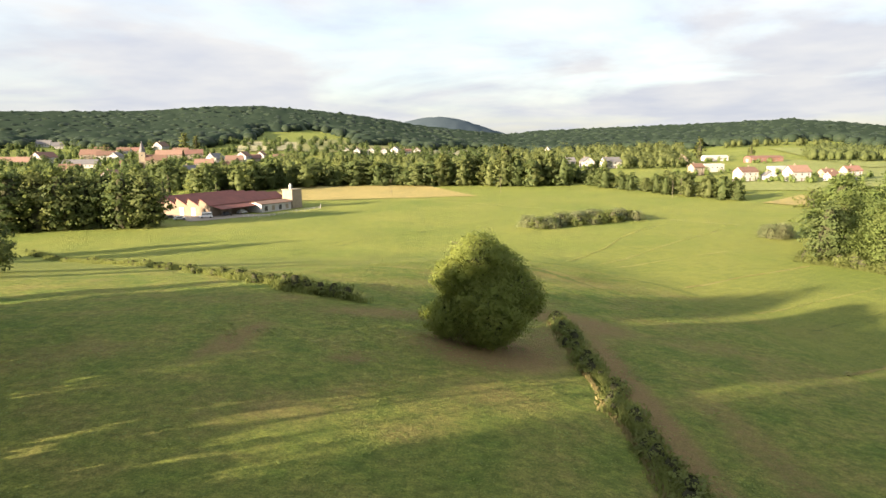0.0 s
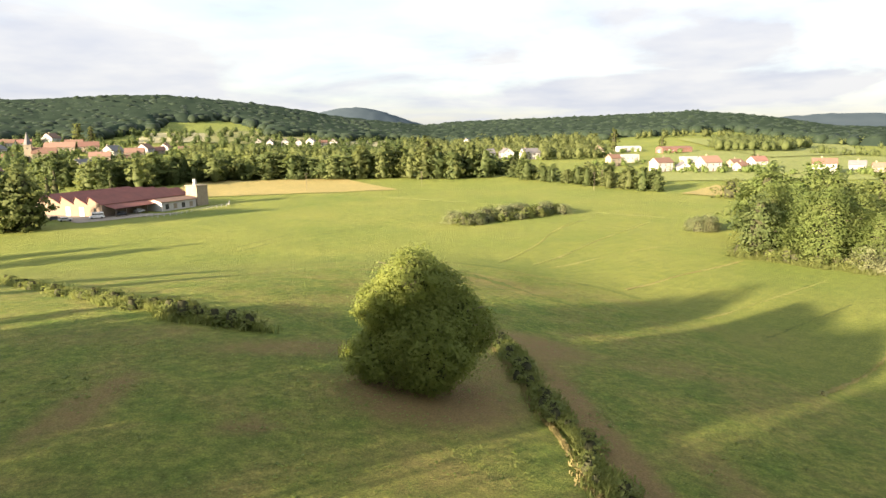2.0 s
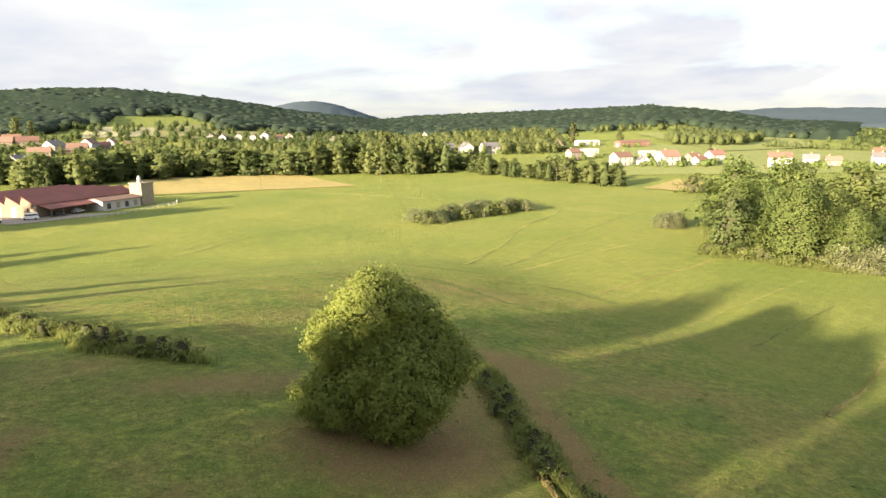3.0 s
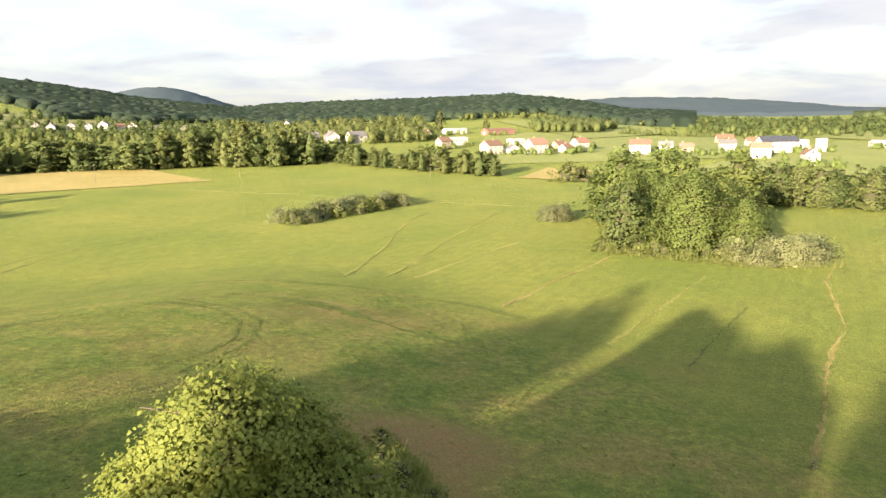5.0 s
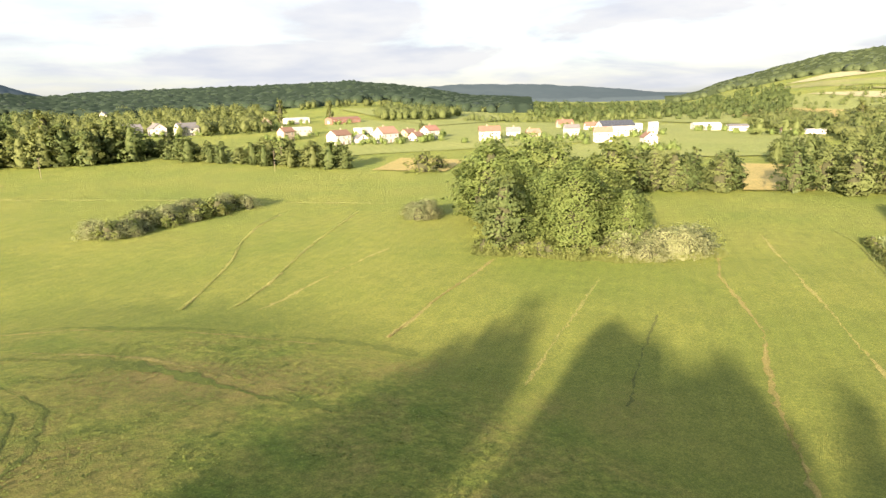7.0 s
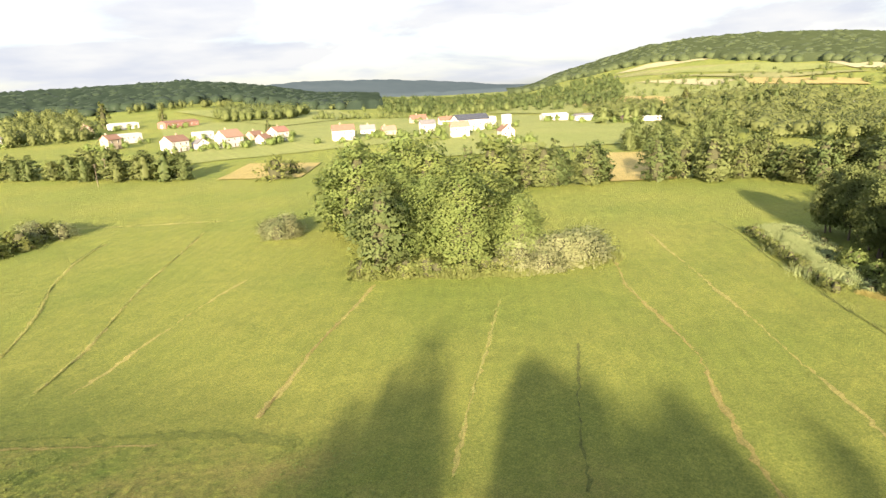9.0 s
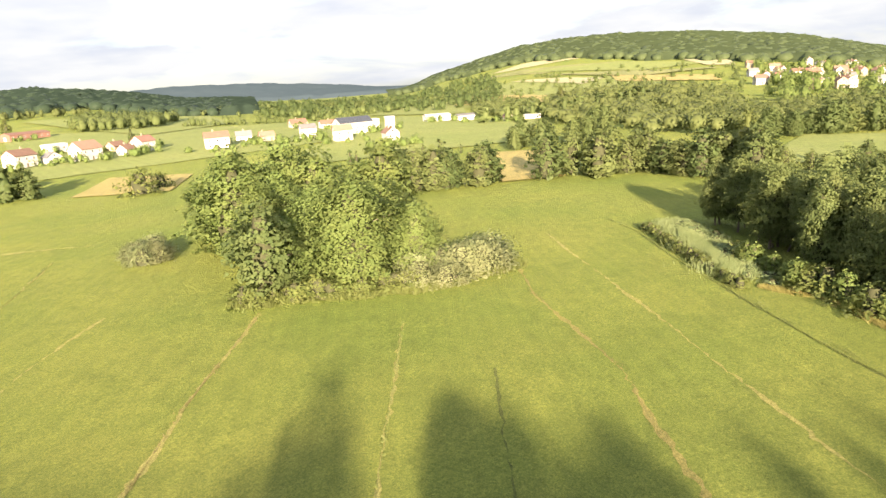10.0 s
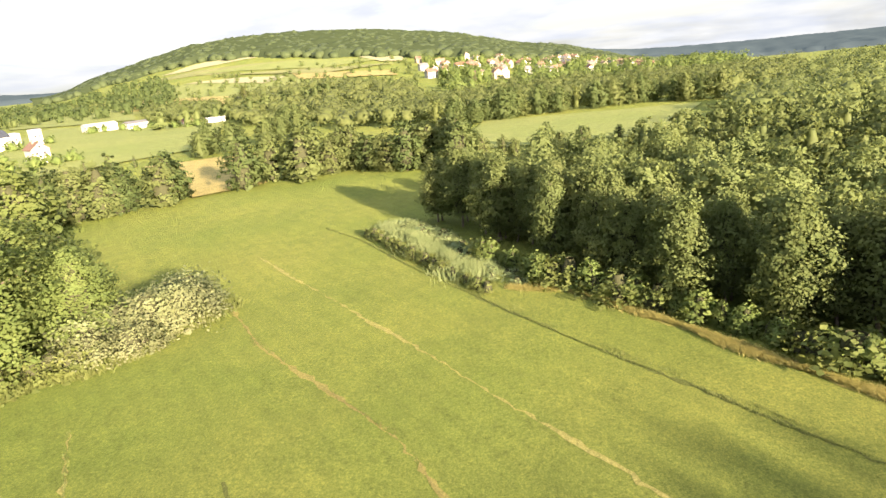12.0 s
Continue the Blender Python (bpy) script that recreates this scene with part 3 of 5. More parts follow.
kind("conifer", 2, 14.0, 2.6, 0.4, 700, 0.8, CONE, L_DARK)
kind("poplar", 2, 20.0, 4.0, 1.5, 1100, 0.9, TALL, L_POPLAR)
kind("far", 3, 12.0, 4.6, 0.2, 270, 1.5, ROUND, L_DARK)
kind("far_lit", 3, 12.0, 4.6, 0.2, 270, 1.5, ROUND, L_EDGE)
kind("willow", 3, 3.2, 2.0, 0.05, 1500, 0.19, LOW, L_WILLOW, trunk_r=0.08, limbs=3, lobes=0.18, spray=0.16)
kind("bush", 3, 2.6, 1.7, 0.03, 430, 0.29, LOW, L_BUSH, trunk_r=0.06, limbs=3, lobes=0.2, spray=0.16)
kind("reed", 2, 1.7, 1.6, 0.02, 450, 0.24, LOW, L_REED, trunk_r=0.03, limbs=2, spray=0.16)
kind("sapling", 2, 4.5, 1.5, 0.2, 1150, 0.32, TALL, L_ALDER, trunk_r=0.07, limbs=3, lobes=0.2, spray=0.16)
WORDS = {
    "reed": ("low silvery green scrub beside the meadow ditch", "shrub"),
    "under": ("tall green tree with a high crown and bare trunk", "tree"), "high": ("tall green tree with a high crown and bare trunk", "tree"), "alder_back": ("leafy green alder tree inside the meadow copse", "tree"),
    "alder": ("tall leafy green alder tree in the meadow copse", "tree"), "edge": ("tall dark green tree at the wood's edge", "tree"),
    "edge_lit": ("tall sunlit green tree at the wood's edge", "tree"), "dark": ("dense dark green tree with leaves down to the grass", "tree"),
    "mid": ("broad green deciduous tree in a valley tree belt", "tree"), "mid_dark": ("dark green deciduous tree in a valley tree belt", "tree"),
    "belt": ("green deciduous tree in a far tree belt", "tree"), "belt_dark": ("dark green tree in a far tree belt", "tree"),
    "inner_near": ("tall green tree inside the wood", "tree"), "inner": ("green tree inside the wood", "tree"),
    "conifer": ("narrow dark green conifer beside houses", "tree"), "poplar": ("tall pale yellow-green poplar above the village trees", "tree"),
    "far": ("small dark green tree in the distant countryside", "tree"), "far_lit": ("small sunlit green tree in the distant countryside", "tree"),
    "willow": ("silvery grey-green willow shrub at the copse edge", "shrub"), "bush": ("low green bush in the meadow hedge", "bush"),
    "sapling": ("young sunlit green tree before the dark wood", "tree"),
}
plant_rng = random.Random(5)
JOINED = {}


def mesh_arrays(me):
    v = np.empty(len(me.vertices) * 3, dtype=np.float32)
    me.vertices.foreach_get("co", v)
    f = np.empty(len(me.loops), dtype=np.int32)
    me.loops.foreach_get("vertex_index", f)
    return v.reshape(-1, 3), f.reshape(-1, 4)


def plant(key, x, y, h, wide=1.0, group="", z=None, label="", name="", joined=""):
    """One tree or bush of a kind, at its height, on the land; joined: into which wood it goes instead of standing alone."""
    trunk, crown, h0, r0 = plant_rng.choice(KINDS[key])
    s = h / h0
    words, cat = WORDS[key]
    m = Matrix.Translation((x, y, (ground_z(x, y) if z is None else z) - 0.05)) @ Matrix.Rotation(plant_rng.random() * 6.283, 4, "Z") @ Matrix.Diagonal((s * wide, s * wide, s, 1))
    if joined:
        v, f = mesh_arrays(crown)
        M = np.array(m)
        JOINED.setdefault((joined, crown.materials[0].name), []).append((v @ M[:3, :3].T + M[:3, 3], f, NORMALS[crown.name] @ M[:3, :3].T))
        return None
    top = new(name or ("tree" if cat == "tree" else "bush"))
    top.matrix_basis = m
    child("trunk", trunk, top)
    child("crown", crown, top)
    return tagged(top, label or words, cat, group)


def finish_joined():
    for (word, mat), chunks in JOINED.items():
        V, F = join(chunks)
        me = flat_mesh("tree_belt", V, F, bpy.data.materials[mat], normals=join_normals(chunks))
        tagged(new("tree_belt", me), word, "trees", kind="stuff")


def belt(points, count, keys, h, spread_m, group, wide=(0.85, 1.2), joined=""):
    """Trees along a line, with a scatter to both sides."""
    P = np.array(points, float)
    seg = np.linalg.norm(np.diff(P, axis=0), axis=1)
    cum = np.concatenate([[0], np.cumsum(seg)])
    for k in range(count):
        s = (k + plant_rng.uniform(0.2, 0.8)) / count * cum[-1]
        x, y = np.interp(s, cum, P[:, 0]), np.interp(s, cum, P[:, 1])
        plant(plant_rng.choice(keys), x + plant_rng.uniform(-spread_m, spread_m), y + plant_rng.uniform(-spread_m, spread_m),
              plant_rng.uniform(*h), plant_rng.uniform(*wide), group, joined=joined)


def inside(x, y, poly):
    hit = False
    for (x0, y0), (x1, y1) in zip(poly, poly[1:] + poly[:1]):
        if (y0 > y) != (y1 > y) and x < (x1 - x0) * (y - y0) / (y1 - y0) + x0:
            hit = not hit
    return hit


def wood(poly, gap, keys, h, group, wide=(0.9, 1.25), joined=""):
    """Trees over an area."""
    xs, ys = [p[0] for p in poly], [p[1] for p in poly]
    y, k = min(ys), 0
    while y < max(ys):
        x = min(xs) + (gap / 2 if k % 2 else 0)
        while x < max(xs):
            a, b = x + plant_rng.uniform(-0.35, 0.35) * gap, y + plant_rng.uniform(-0.35, 0.35) * gap
            if inside(a, b, poly):
                plant(plant_rng.choice(keys), a, b, plant_rng.uniform(*h), plant_rng.uniform(*wide), group, joined=joined)
            x += gap
        y += gap * 0.87
        k += 1


def grove(name, spots, label, mat, detail=1, leaf=2.2):
    """Far woods in one object: (x, y, z, height, half width) for each crown."""
    rng = np.random.default_rng(len(spots))
    S = np.array(spots, float)
    chunks = []
    core_v, core_f = BALL_V, BALL_F
    jig = 0.72 + 0.4 * rng.random((len(S), len(core_v), 1))
    half = np.stack([S[:, 4], S[:, 4], S[:, 3] * 0.68], 1) * (0.85, 0.55, 0.50)[detail]
    cen = S[:, :3] + np.stack([0 * S[:, 3], 0 * S[:, 3], S[:, 3] * 0.46], 1)
    V = cen[:, None] + core_v[None] * half[:, None] * jig
    F = core_f[None] + (np.arange(len(S)) * len(core_v))[:, None, None]
    chunks.append((V.reshape(-1, 3), F.reshape(-1, 4), np.tile(core_v + np.array((0, 0, 0.25)), (len(S), 1))))
    n = (4, 84, 150)[detail]
    C = np.repeat(S, n, axis=0)
    d = rng.normal(size=(len(C), 3))
    d /= np.linalg.norm(d, axis=1)[:, None]
    lump = 1 + 0.16 * np.sin(d[:, 0] * 5 + C[:, 0]) * np.sin(d[:, 1] * 5 + C[:, 1]) + 0.1 * np.sin(d[:, 2] * 7 + C[:, 0] * 3)
    q = (rng.uniform(0.72, 1.08, len(C)) * lump)[:, None]
    p = C[:, :3] + np.stack([d[:, 0] * C[:, 4], d[:, 1] * C[:, 4], C[:, 3] * 0.47 + d[:, 2] * C[:, 3] * 0.5], 1) * np.column_stack([q, q, 0.75 + 0.25 * q])
    nrm = d + rng.normal(size=d.shape) * 0.5 + np.array((0, 0, 0.2))
    nrm /= np.linalg.norm(nrm, axis=1)[:, None]
    t = np.cross(nrm, rng.normal(size=d.shape))
    t /= np.linalg.norm(t, axis=1)[:, None]
    b = np.cross(nrm, t)
    ln = leaf * rng.uniform(0.5, 1.0, (len(C), 1))
    V = np.stack([p - t * ln * 0.5, p - b * ln * 0.35, p + t * ln * 0.5, p + b * ln * 0.35], 1).reshape(-1, 3)
    chunks.append((V, np.arange(len(V)).reshape(-1, 4), np.repeat(d * 0.90 + nrm * 0.12 + np.array((0, 0, 0.25)), 4, axis=0)))
    V, F = join(chunks)
    return tagged(new(name, flat_mesh(name, V, F, mat, normals=join_normals(chunks))), label, "woods", kind="stuff")


def canopy(name, b0, b1, r0, r1, lift, mat, label, edge=None, nb=120, nr=40):
    """The closed roof of a far forest: a rough sheet over a stretch of hill."""
    rng = np.random.default_rng(nb)
    B, R = np.meshgrid(np.linspace(b0, b1, nb), np.linspace(r0, r1, nr))
    x, y = 15 + R * np.sin(np.radians(B)), 50 + R * np.cos(np.radians(B))
    z = land(x, y) + lift * (0.7 + 0.5 * rng.random(x.shape))
    if edge is not None:
        low = np.vectorize(edge)(B, R - 12)
        z = np.where(low, land(x, y) - 4, z)
    z[0] = land(x[0], y[0]) - 6
    i = (np.arange(nr - 1)[:, None] * nb + np.arange(nb - 1)[None]).ravel()
    me = flat_mesh(name, np.stack([x.ravel(), y.ravel(), z.ravel()], 1), np.stack([i, i + nb, i + nb + 1, i + 1], 1), mat, True)
    return tagged(new(name, me), label, "woods", kind="stuff")


def weed_clumps(name, cx, cy, rx, ry, count, size, mat, label, seed):
    """Low leafy clumps in the coarse turf: rosettes of bent leaves, thicker in drifts."""
    rng = np.random.default_rng(seed)
    a, q = rng.random(count * 3) * 6.283, np.sqrt(rng.random(count * 3))
    x, y = cx + rx * q * np.cos(a), cy + ry * q * np.sin(a)
    drift = np.sin(x * 0.35 + 2 * np.sin(y * 0.21)) * np.sin(y * 0.41 + 1.5 * np.sin(x * 0.17)) + 0.5 * rng.normal(size=len(x))
    x, y = x[drift > 0.15][:count], y[drift > 0.15][:count]
    n, k = len(x), 6
    h = np.repeat(size * rng.uniform(0.5, 1.3, n), k)
    x, y = np.repeat(x, k), np.repeat(y, k)
    z = land(x, y)
    b = rng.random(n * k) * 6.283
    out, up = h * rng.uniform(0.5, 1.1, n * k), h * rng.uniform(0.2, 0.6, n * k)
    c, s, w = np.cos(b), np.sin(b), h * 0.28
    V = np.stack([np.stack([x, y, z - 0.02], 1), np.stack([x + c * out * 0.5 - s * w, y + s * out * 0.5 + c * w, z + up], 1),
                  np.stack([x + c * out, y + s * out, z + up * 0.8], 1), np.stack([x + c * out * 0.5 + s * w, y + s * out * 0.5 - c * w, z + up], 1)], 1).reshape(-1, 3)
    nrm = np.stack([c * 0.5, s * 0.5, 0 * c + 0.9], 1)
    me = flat_mesh(name, V, np.arange(len(V)).reshape(-1, 4)[:, ::-1], mat, normals=np.repeat(nrm, 4, axis=0))
    return tagged(new(name, me), label, "weeds", kind="stuff")


def blades(name, points, width, height, per_m, mat, label, lean=0.8, thick=0.05, drift=-0.9):
    """Tall stalks along a line on the land, one object."""
    rng = np.random.default_rng(int(abs(points[0][0] * 7 + points[0][1] * 3)) + len(points))
    P = np.array(points, float)
    seg = np.linalg.norm(np.diff(P, axis=0), axis=1)
    cum = np.concatenate([[0], np.cumsum(seg)])
    n = int(cum[-1] * per_m)
    s = rng.random(n) * cum[-1]
    # thin out in drifts, so that the strip is uneven
    keep = np.sin(s * 0.9 + P[0, 0]) + np.sin(s * 0.37 + P[0, 1]) + rng.normal(size=n) * 0.8 > drift
    s = s[keep]
    n = len(s)
    x, y = np.interp(s, cum, P[:, 0]), np.interp(s, cum, P[:, 1])
    w = width * (0.6 + 0.4 * np.sin(s * 0.5))
    x, y = x + rng.normal(size=n) * w * 0.5, y + rng.normal(size=n) * w * 0.5
    z = land(x, y)
    h = height * rng.uniform(0.45, 1.1, n)
    a = rng.random(n) * 6.283
    k = rng.random(n) * lean
    b = rng.random(n) * 6.283
    dx, dy = np.cos(a) * thick * (0.6 + rng.random(n)), np.sin(a) * thick * (0.6 + rng.random(n))
    tx, ty = np.cos(b) * k * h, np.sin(b) * k * h
    V = np.stack([np.stack([x - dx, y - dy, z], 1), np.stack([x + dx, y + dy, z], 1),
                  np.stack([x + dx * 1.2 + tx * 0.5, y + dy * 1.2 + ty * 0.5, z + h * 0.6], 1), np.stack([x + tx, y + ty, z + h], 1)], 1).reshape(-1, 3)
    return tagged(new(name, flat_mesh(name, V, np.arange(len(V)).reshape(-1, 4), mat)), label, "weeds", kind="stuff")


def ribbon(name, points, width, mat, label, lift=0.05):
    """A narrow uneven strip of other growth that lies on the turf."""
    rng = np.random.default_rng(int(abs(points[0][0] * 5 + points[0][1])))
    P = np.array(points, float)
    seg = np.linalg.norm(np.diff(P, axis=0), axis=1)
    cum = np.concatenate([[0], np.cumsum(seg)])
    s = np.arange(0, cum[-1], 0.8)
    x, y = np.interp(s, cum, P[:, 0]), np.interp(s, cum, P[:, 1])
    wob = 0.10 * np.sin(s * 0.31 + P[0, 0]) + 0.10 * rng.normal(size=len(s))
    dx, dy = np.gradient(x), np.gradient(y)
    q = np.hypot(dx, dy)
    nx, ny = -dy / q, dx / q
    half = width * 0.5 * np.clip(0.65 + 0.45 * np.sin(s * 0.23 + P[0, 1]) + 0.35 * rng.normal(size=len(s)), 0.03, 1.5)
    L = np.stack([x + nx * (wob + half), y + ny * (wob + half)], 1)
    R = np.stack([x + nx * (wob - half), y + ny * (wob - half)], 1)
    XY = np.concatenate([L, R])
    Z = land(XY[:, 0], XY[:, 1]) + lift
    i = np.arange(len(s) - 1)
    me = flat_mesh(name, np.column_stack([XY, Z]), np.stack([i + len(s), i + len(s) + 1, i + 1, i], 1), mat, True)
    return tagged(new(name, me), label, "strip", kind="structure")


# ---- the single tree on the knoll ----
def knoll_tree(x, y):
    rng = np.random.default_rng(42)
    top = new("tree")
    top.matrix_basis = Matrix.Translation((x, y, ground_z(x, y) - 0.05))
    # boughs: x, y, foot, top, half width, leaves
    boughs = ((0.1, 0.0, 0.2, 8.6, 3.7, 30000), (-0.4, 0.2, 5.2, 11.0, 3.0, 17000), (3.3, -0.2, 2.5, 7.5, 2.2, 13000), (-3.5, -0.1, 1.0, 5.0, 2.0, 10000),
              (-2.5, 0.4, 4.6, 8.9, 2.1, 11000), (0.8, -2.3, 0.6, 6.4, 2.3, 11000), (1.6, 1.0, 5.6, 9.6, 2.0, 8000), (-0.6, 2.2, 0.8, 7.0, 2.3, 7000))
    leaf_part, core_part = [], []
    for bx, by, z0, z1, br, n in boughs:
        shape = crown_shape(rng, (0.30, 0.74, 0.98, 1.0, 0.88, 0.62, 0.20), 0.16)
        for chunk, to in zip(foliage(rng, z1, br, z0, shape, n, 0.165, 0.45, 18, 0.11), (leaf_part, core_part)):
            to.append((chunk[0] + np.array((bx, by, 0)), chunk[1], chunk[2]))
    n_leaf = sum(len(c[1]) for c in leaf_part)
    chunks = leaf_part + core_part
    V, F = join(chunks)
    crown = flat_mesh("knoll_tree_crown", V, F, L_WALNUT, normals=join_normals(chunks))
    shade_heart(crown, n_leaf)
    child("crown", crown, top)
    tr = [tube([(0, 0, -0.3), (0.1, 0.05, 1.5), (-0.1, 0.1, 4), (0.1, 0, 7), (0, 0, 10.4)], [0.5, 0.36, 0.3, 0.2, 0.06], 10)]
    for k in range(24):
        bx, by, z0, z1, br, n = boughs[k % 8]
        a = k * 2.4
        ex, ey, ez = bx + math.cos(a) * br * 0.9, by + math.sin(a) * br * 0.9, z0 + (z1 - z0) * (0.35 + 0.5 * (k // 8) / 2)
        tr.append(tube([(0, 0, max(1.0, ez - 2.2)), (bx * 0.7, by * 0.7, ez - 0.9), (ex, ey, ez)], [0.17, 0.10, 0.02], 6))
    V, F = join(tr)
    child("trunk", flat_mesh("knoll_tree_trunk", V, F, M_BARK, True), top)
    tagged(top, "big leafy walnut tree alone on the grassy knoll", "tree")


knoll_tree(3.85, 60.0)
plant("willow", 44, 67, 0.55, 1.2, "meadow bushes", label="small pale shrub at the end of a ditch")

# tall trees along the west edge of the knoll, whose long shadows cross the meadow: offset across the light, height, width, kind
ROW_S, ROW_X = (0, 16, 28, 36, 48, 60, 70, 82, 130), (-20, -25, -30, -32, -39, -44, -49, -52, -75)
for rs, th, tw, tk in ((4, 16, 1.2, "dark"), (10, 17, 1.2, "dark"), (16, 17.5, 1.1, "dark"), (20.5, 16.5, 1.0, "dark"), (24, 14, 0.9, "dark"), (27.0, 17, 0.85, "dark"),
                       (34.8, 15.6, 0.65, "high"), (37.2, 17.0, 0.95, "high"), (39.2, 15.4, 0.8, "high"), (41.0, 16.2, 0.8, "high"), (43.6, 17.6, 0.8, "dark"), (45.8, 18.0, 0.86, "under"), (48.6, 15.5, 0.55, "under"),
                       (52.6, 11.2, 0.9, "dark"), (58.6, 18, 0.72, "dark"), (60.2, 20.2, 0.82, "dark"), (63.0, 18.0, 0.7, "dark"), (65.4, 16.0, 0.85, "dark"), (68.6, 12.5, 0.9, "dark"), (72.5, 10.5, 1.0, "dark"), (77.0, 8.0, 1.0, "dark"), (82.5, 7.0, 1.0, "dark"),
                       (109, 10, 1.0, "dark"), (124, 10, 1.1, "dark")):
    tx = float(np.interp(rs, ROW_S, ROW_X))
    plant(tk, tx, (rs + 0.545 * tx) / 0.839, th, tw, "tall trees west of the knoll", label="tall dark tree on the grassy west edge of the knoll")

# undergrowth between their trunks
for rs in (29, 33, 37, 46, 50.5, 55):
    tx = float(np.interp(rs, ROW_S, ROW_X)) + 1.5
    plant("bush", tx, (rs + 0.545 * tx) / 0.839, 5.0, 1.2, "undergrowth west of the knoll", label="high green bush under the tall trees")
for tx, ty, th in ((-115, 140, 18), (-119, 151, 16)):
    plant("dark", tx, ty, th, 0.8, "tall trees west of the knoll", label="tall dark tree on the grassy west edge of the knoll")

# ---- tree belts and woods ----
belt([(-152, 214), (-125, 221), (-99, 226)], 17, ["mid_dark", "mid", "mid_dark"], (17, 22), 4, "trees before the village")
belt([(-190, 420), (-125, 372), (-81, 417), (-8, 412)], 112, ["belt_dark", "belt", "belt_dark"], (8, 17), 11, "", (1.1, 2.0), "mixed green tree belt behind the workshop hall")
belt([(-2, 410), (35, 402), (72, 394)], 34, ["belt", "belt_dark", "belt"], (13, 22), 8, "", (0.9, 1.4), "tall green trees across the valley meadow")
belt([(84, 424), (100, 375), (118, 340), (138, 300)], 40, ["belt", "belt_dark", "belt"], (7, 13), 5, "", (1.1, 1.7), "green tree belt below the eastern houses")
belt([(160, 176), (176, 162), (186, 152)], 12, ["mid", "mid_dark"], (9, 13), 3, "belt behind the copse", (1.0, 1.4))
belt([(196, 140), (206, 122), (203, 95), (188, 86)], 20, ["mid", "mid_dark", "mid"], (9, 14), 5, "belt behind the copse", (1.0, 1.4))
wood([(87, 146), (95, 128), (108, 126), (113, 133), (102, 150), (97, 164)], 6.8, ["alder"], (10.5, 16.5), "trees of the copse", (1.15, 1.55))
wood([(98, 166), (102, 150), (113, 133), (122, 146), (120, 168), (108, 182), (101, 177)], 7.4, ["alder_back"], (14, 19), "trees of the copse", (1.15, 1.5))
plant("dark", 86.0, 142.0, 14.0, 1.15, "trees of the copse")
for k in range(22):
    u = k / 21
    plant("willow", 97 + 14 * u + plant_rng.uniform(-1.5, 1.5), 121 - 4 * u + plant_rng.uniform(-1.5, 3.5), plant_rng.uniform(3.0, 5.2), 1.2, "willows at the copse")
for k in range(9):
    plant("willow", 95 + plant_rng.uniform(-4, 4), 184 + plant_rng.uniform(-6, 4), plant_rng.uniform(2.6, 3.8), 1.3, "willows at the copse")
for k in range(44):
    u = k / 43
    plant("bush", 82 + 14 * u + plant_rng.uniform(-1, 1), 143 - 20 * u + plant_rng.uniform(-1, 1), plant_rng.uniform(1.6, 3.2), 1.2, "bushes at the copse", label="green bush at the foot of the copse")
for k in range(74):
    u = k / 73
    plant(plant_rng.choice(["bush", "willow", "sapling"]), 30 + 38 * u + plant_rng.uniform(-3, 3), 209 + 22 * u + plant_rng.uniform(-6, 5), plant_rng.uniform(1.8, 4.4), 1.35, "bushes of the meadow island",
          label="grey-green bush of the island in the meadow")
belt([(148, 90), (130, 79), (117, 71), (101, 60), (89, 50), (80, 41)], 36, ["edge", "edge", "edge_lit"], (10.0, 13.5), 2.5, "trees of the wood's edge", (0.82, 1.1))
belt([(122, 84), (113.7, 77), (107.3, 71.7), (101.7, 66.3), (96.7, 62.4), (91.8, 58.6), (85.3, 53.7), (75, 45)], 46, ["sapling", "sapling", "bush"], (2.0, 3.9), 0.7, "young trees at the wood's edge", (1.0, 1.5))
belt([(136, 78), (118, 64), (102, 52), (90, 41)], 26, ["inner_near"], (10.5, 13.5), 4.0, "", (0.9, 1.2), "tall mixed trees behind the wood's edge")
wood([(150, 84), (104, 47), (80, 30), (104, 12), (150, 40), (168, 60), (160, 78)], 7.6, ["inner_near"], (9, 12.5), "", (0.9, 1.2), "dark green trees inside the wood")
wood([(104, 12), (80, 28), (84, -4), (118, -30), (200, -4), (205, 16), (168, 58), (150, 40)], 8.4, ["inner"], (9, 12), "", (0.95, 1.25), "dark green trees deep inside the wood")
for k in range(34):
    u = k / 33
    plant("bush", 13.4 + 0.5 * math.sin(k) + plant_rng.uniform(-0.6, 0.6), 32 + 44 * u, plant_rng.uniform(0.8, 1.6), 1.25, "hedge beside the track", label="small bush of the hedge beside the track")
for bx, by, bh in ((-19.5, 77.5, 1.9), (-18, 76.4, 2.1), (-16.5, 76, 1.7), (-14.6, 74.6, 1.7), (-12.8, 73.8, 1.9), (-11.2, 73.3, 1.7), (152, 262, 8), (164, 268, 5)):
    plant("bush", bx, by, bh, 1.2, "meadow bushes", label="lone bush in the meadow")
for k in range(64):
    u = k / 63
    hx = float(np.interp(u, (0, 0.35, 0.7, 1), (-112, -62, -34, -18))) + plant_rng.uniform(-1.2, 1.2)
    hy = float(np.interp(u, (0, 0.35, 0.7, 1), (171, 127, 91, 77))) + plant_rng.uniform(-1.2, 1.2)
    plant("bush", hx, hy, plant_rng.uniform(0.7, 1.5), 1.5, "bushes of the field hedge", label="low olive bush of the field hedge")
for k in range(46):
    u = k / 45
    plant("reed", 144 - 32 * u + plant_rng.uniform(-1.5, 2.5), 98.5 - 18.5 * u + plant_rng.uniform(-4.0, 1.0), plant_rng.uniform(0.8, 1.3), 1.6, "scrub beside the ditch")
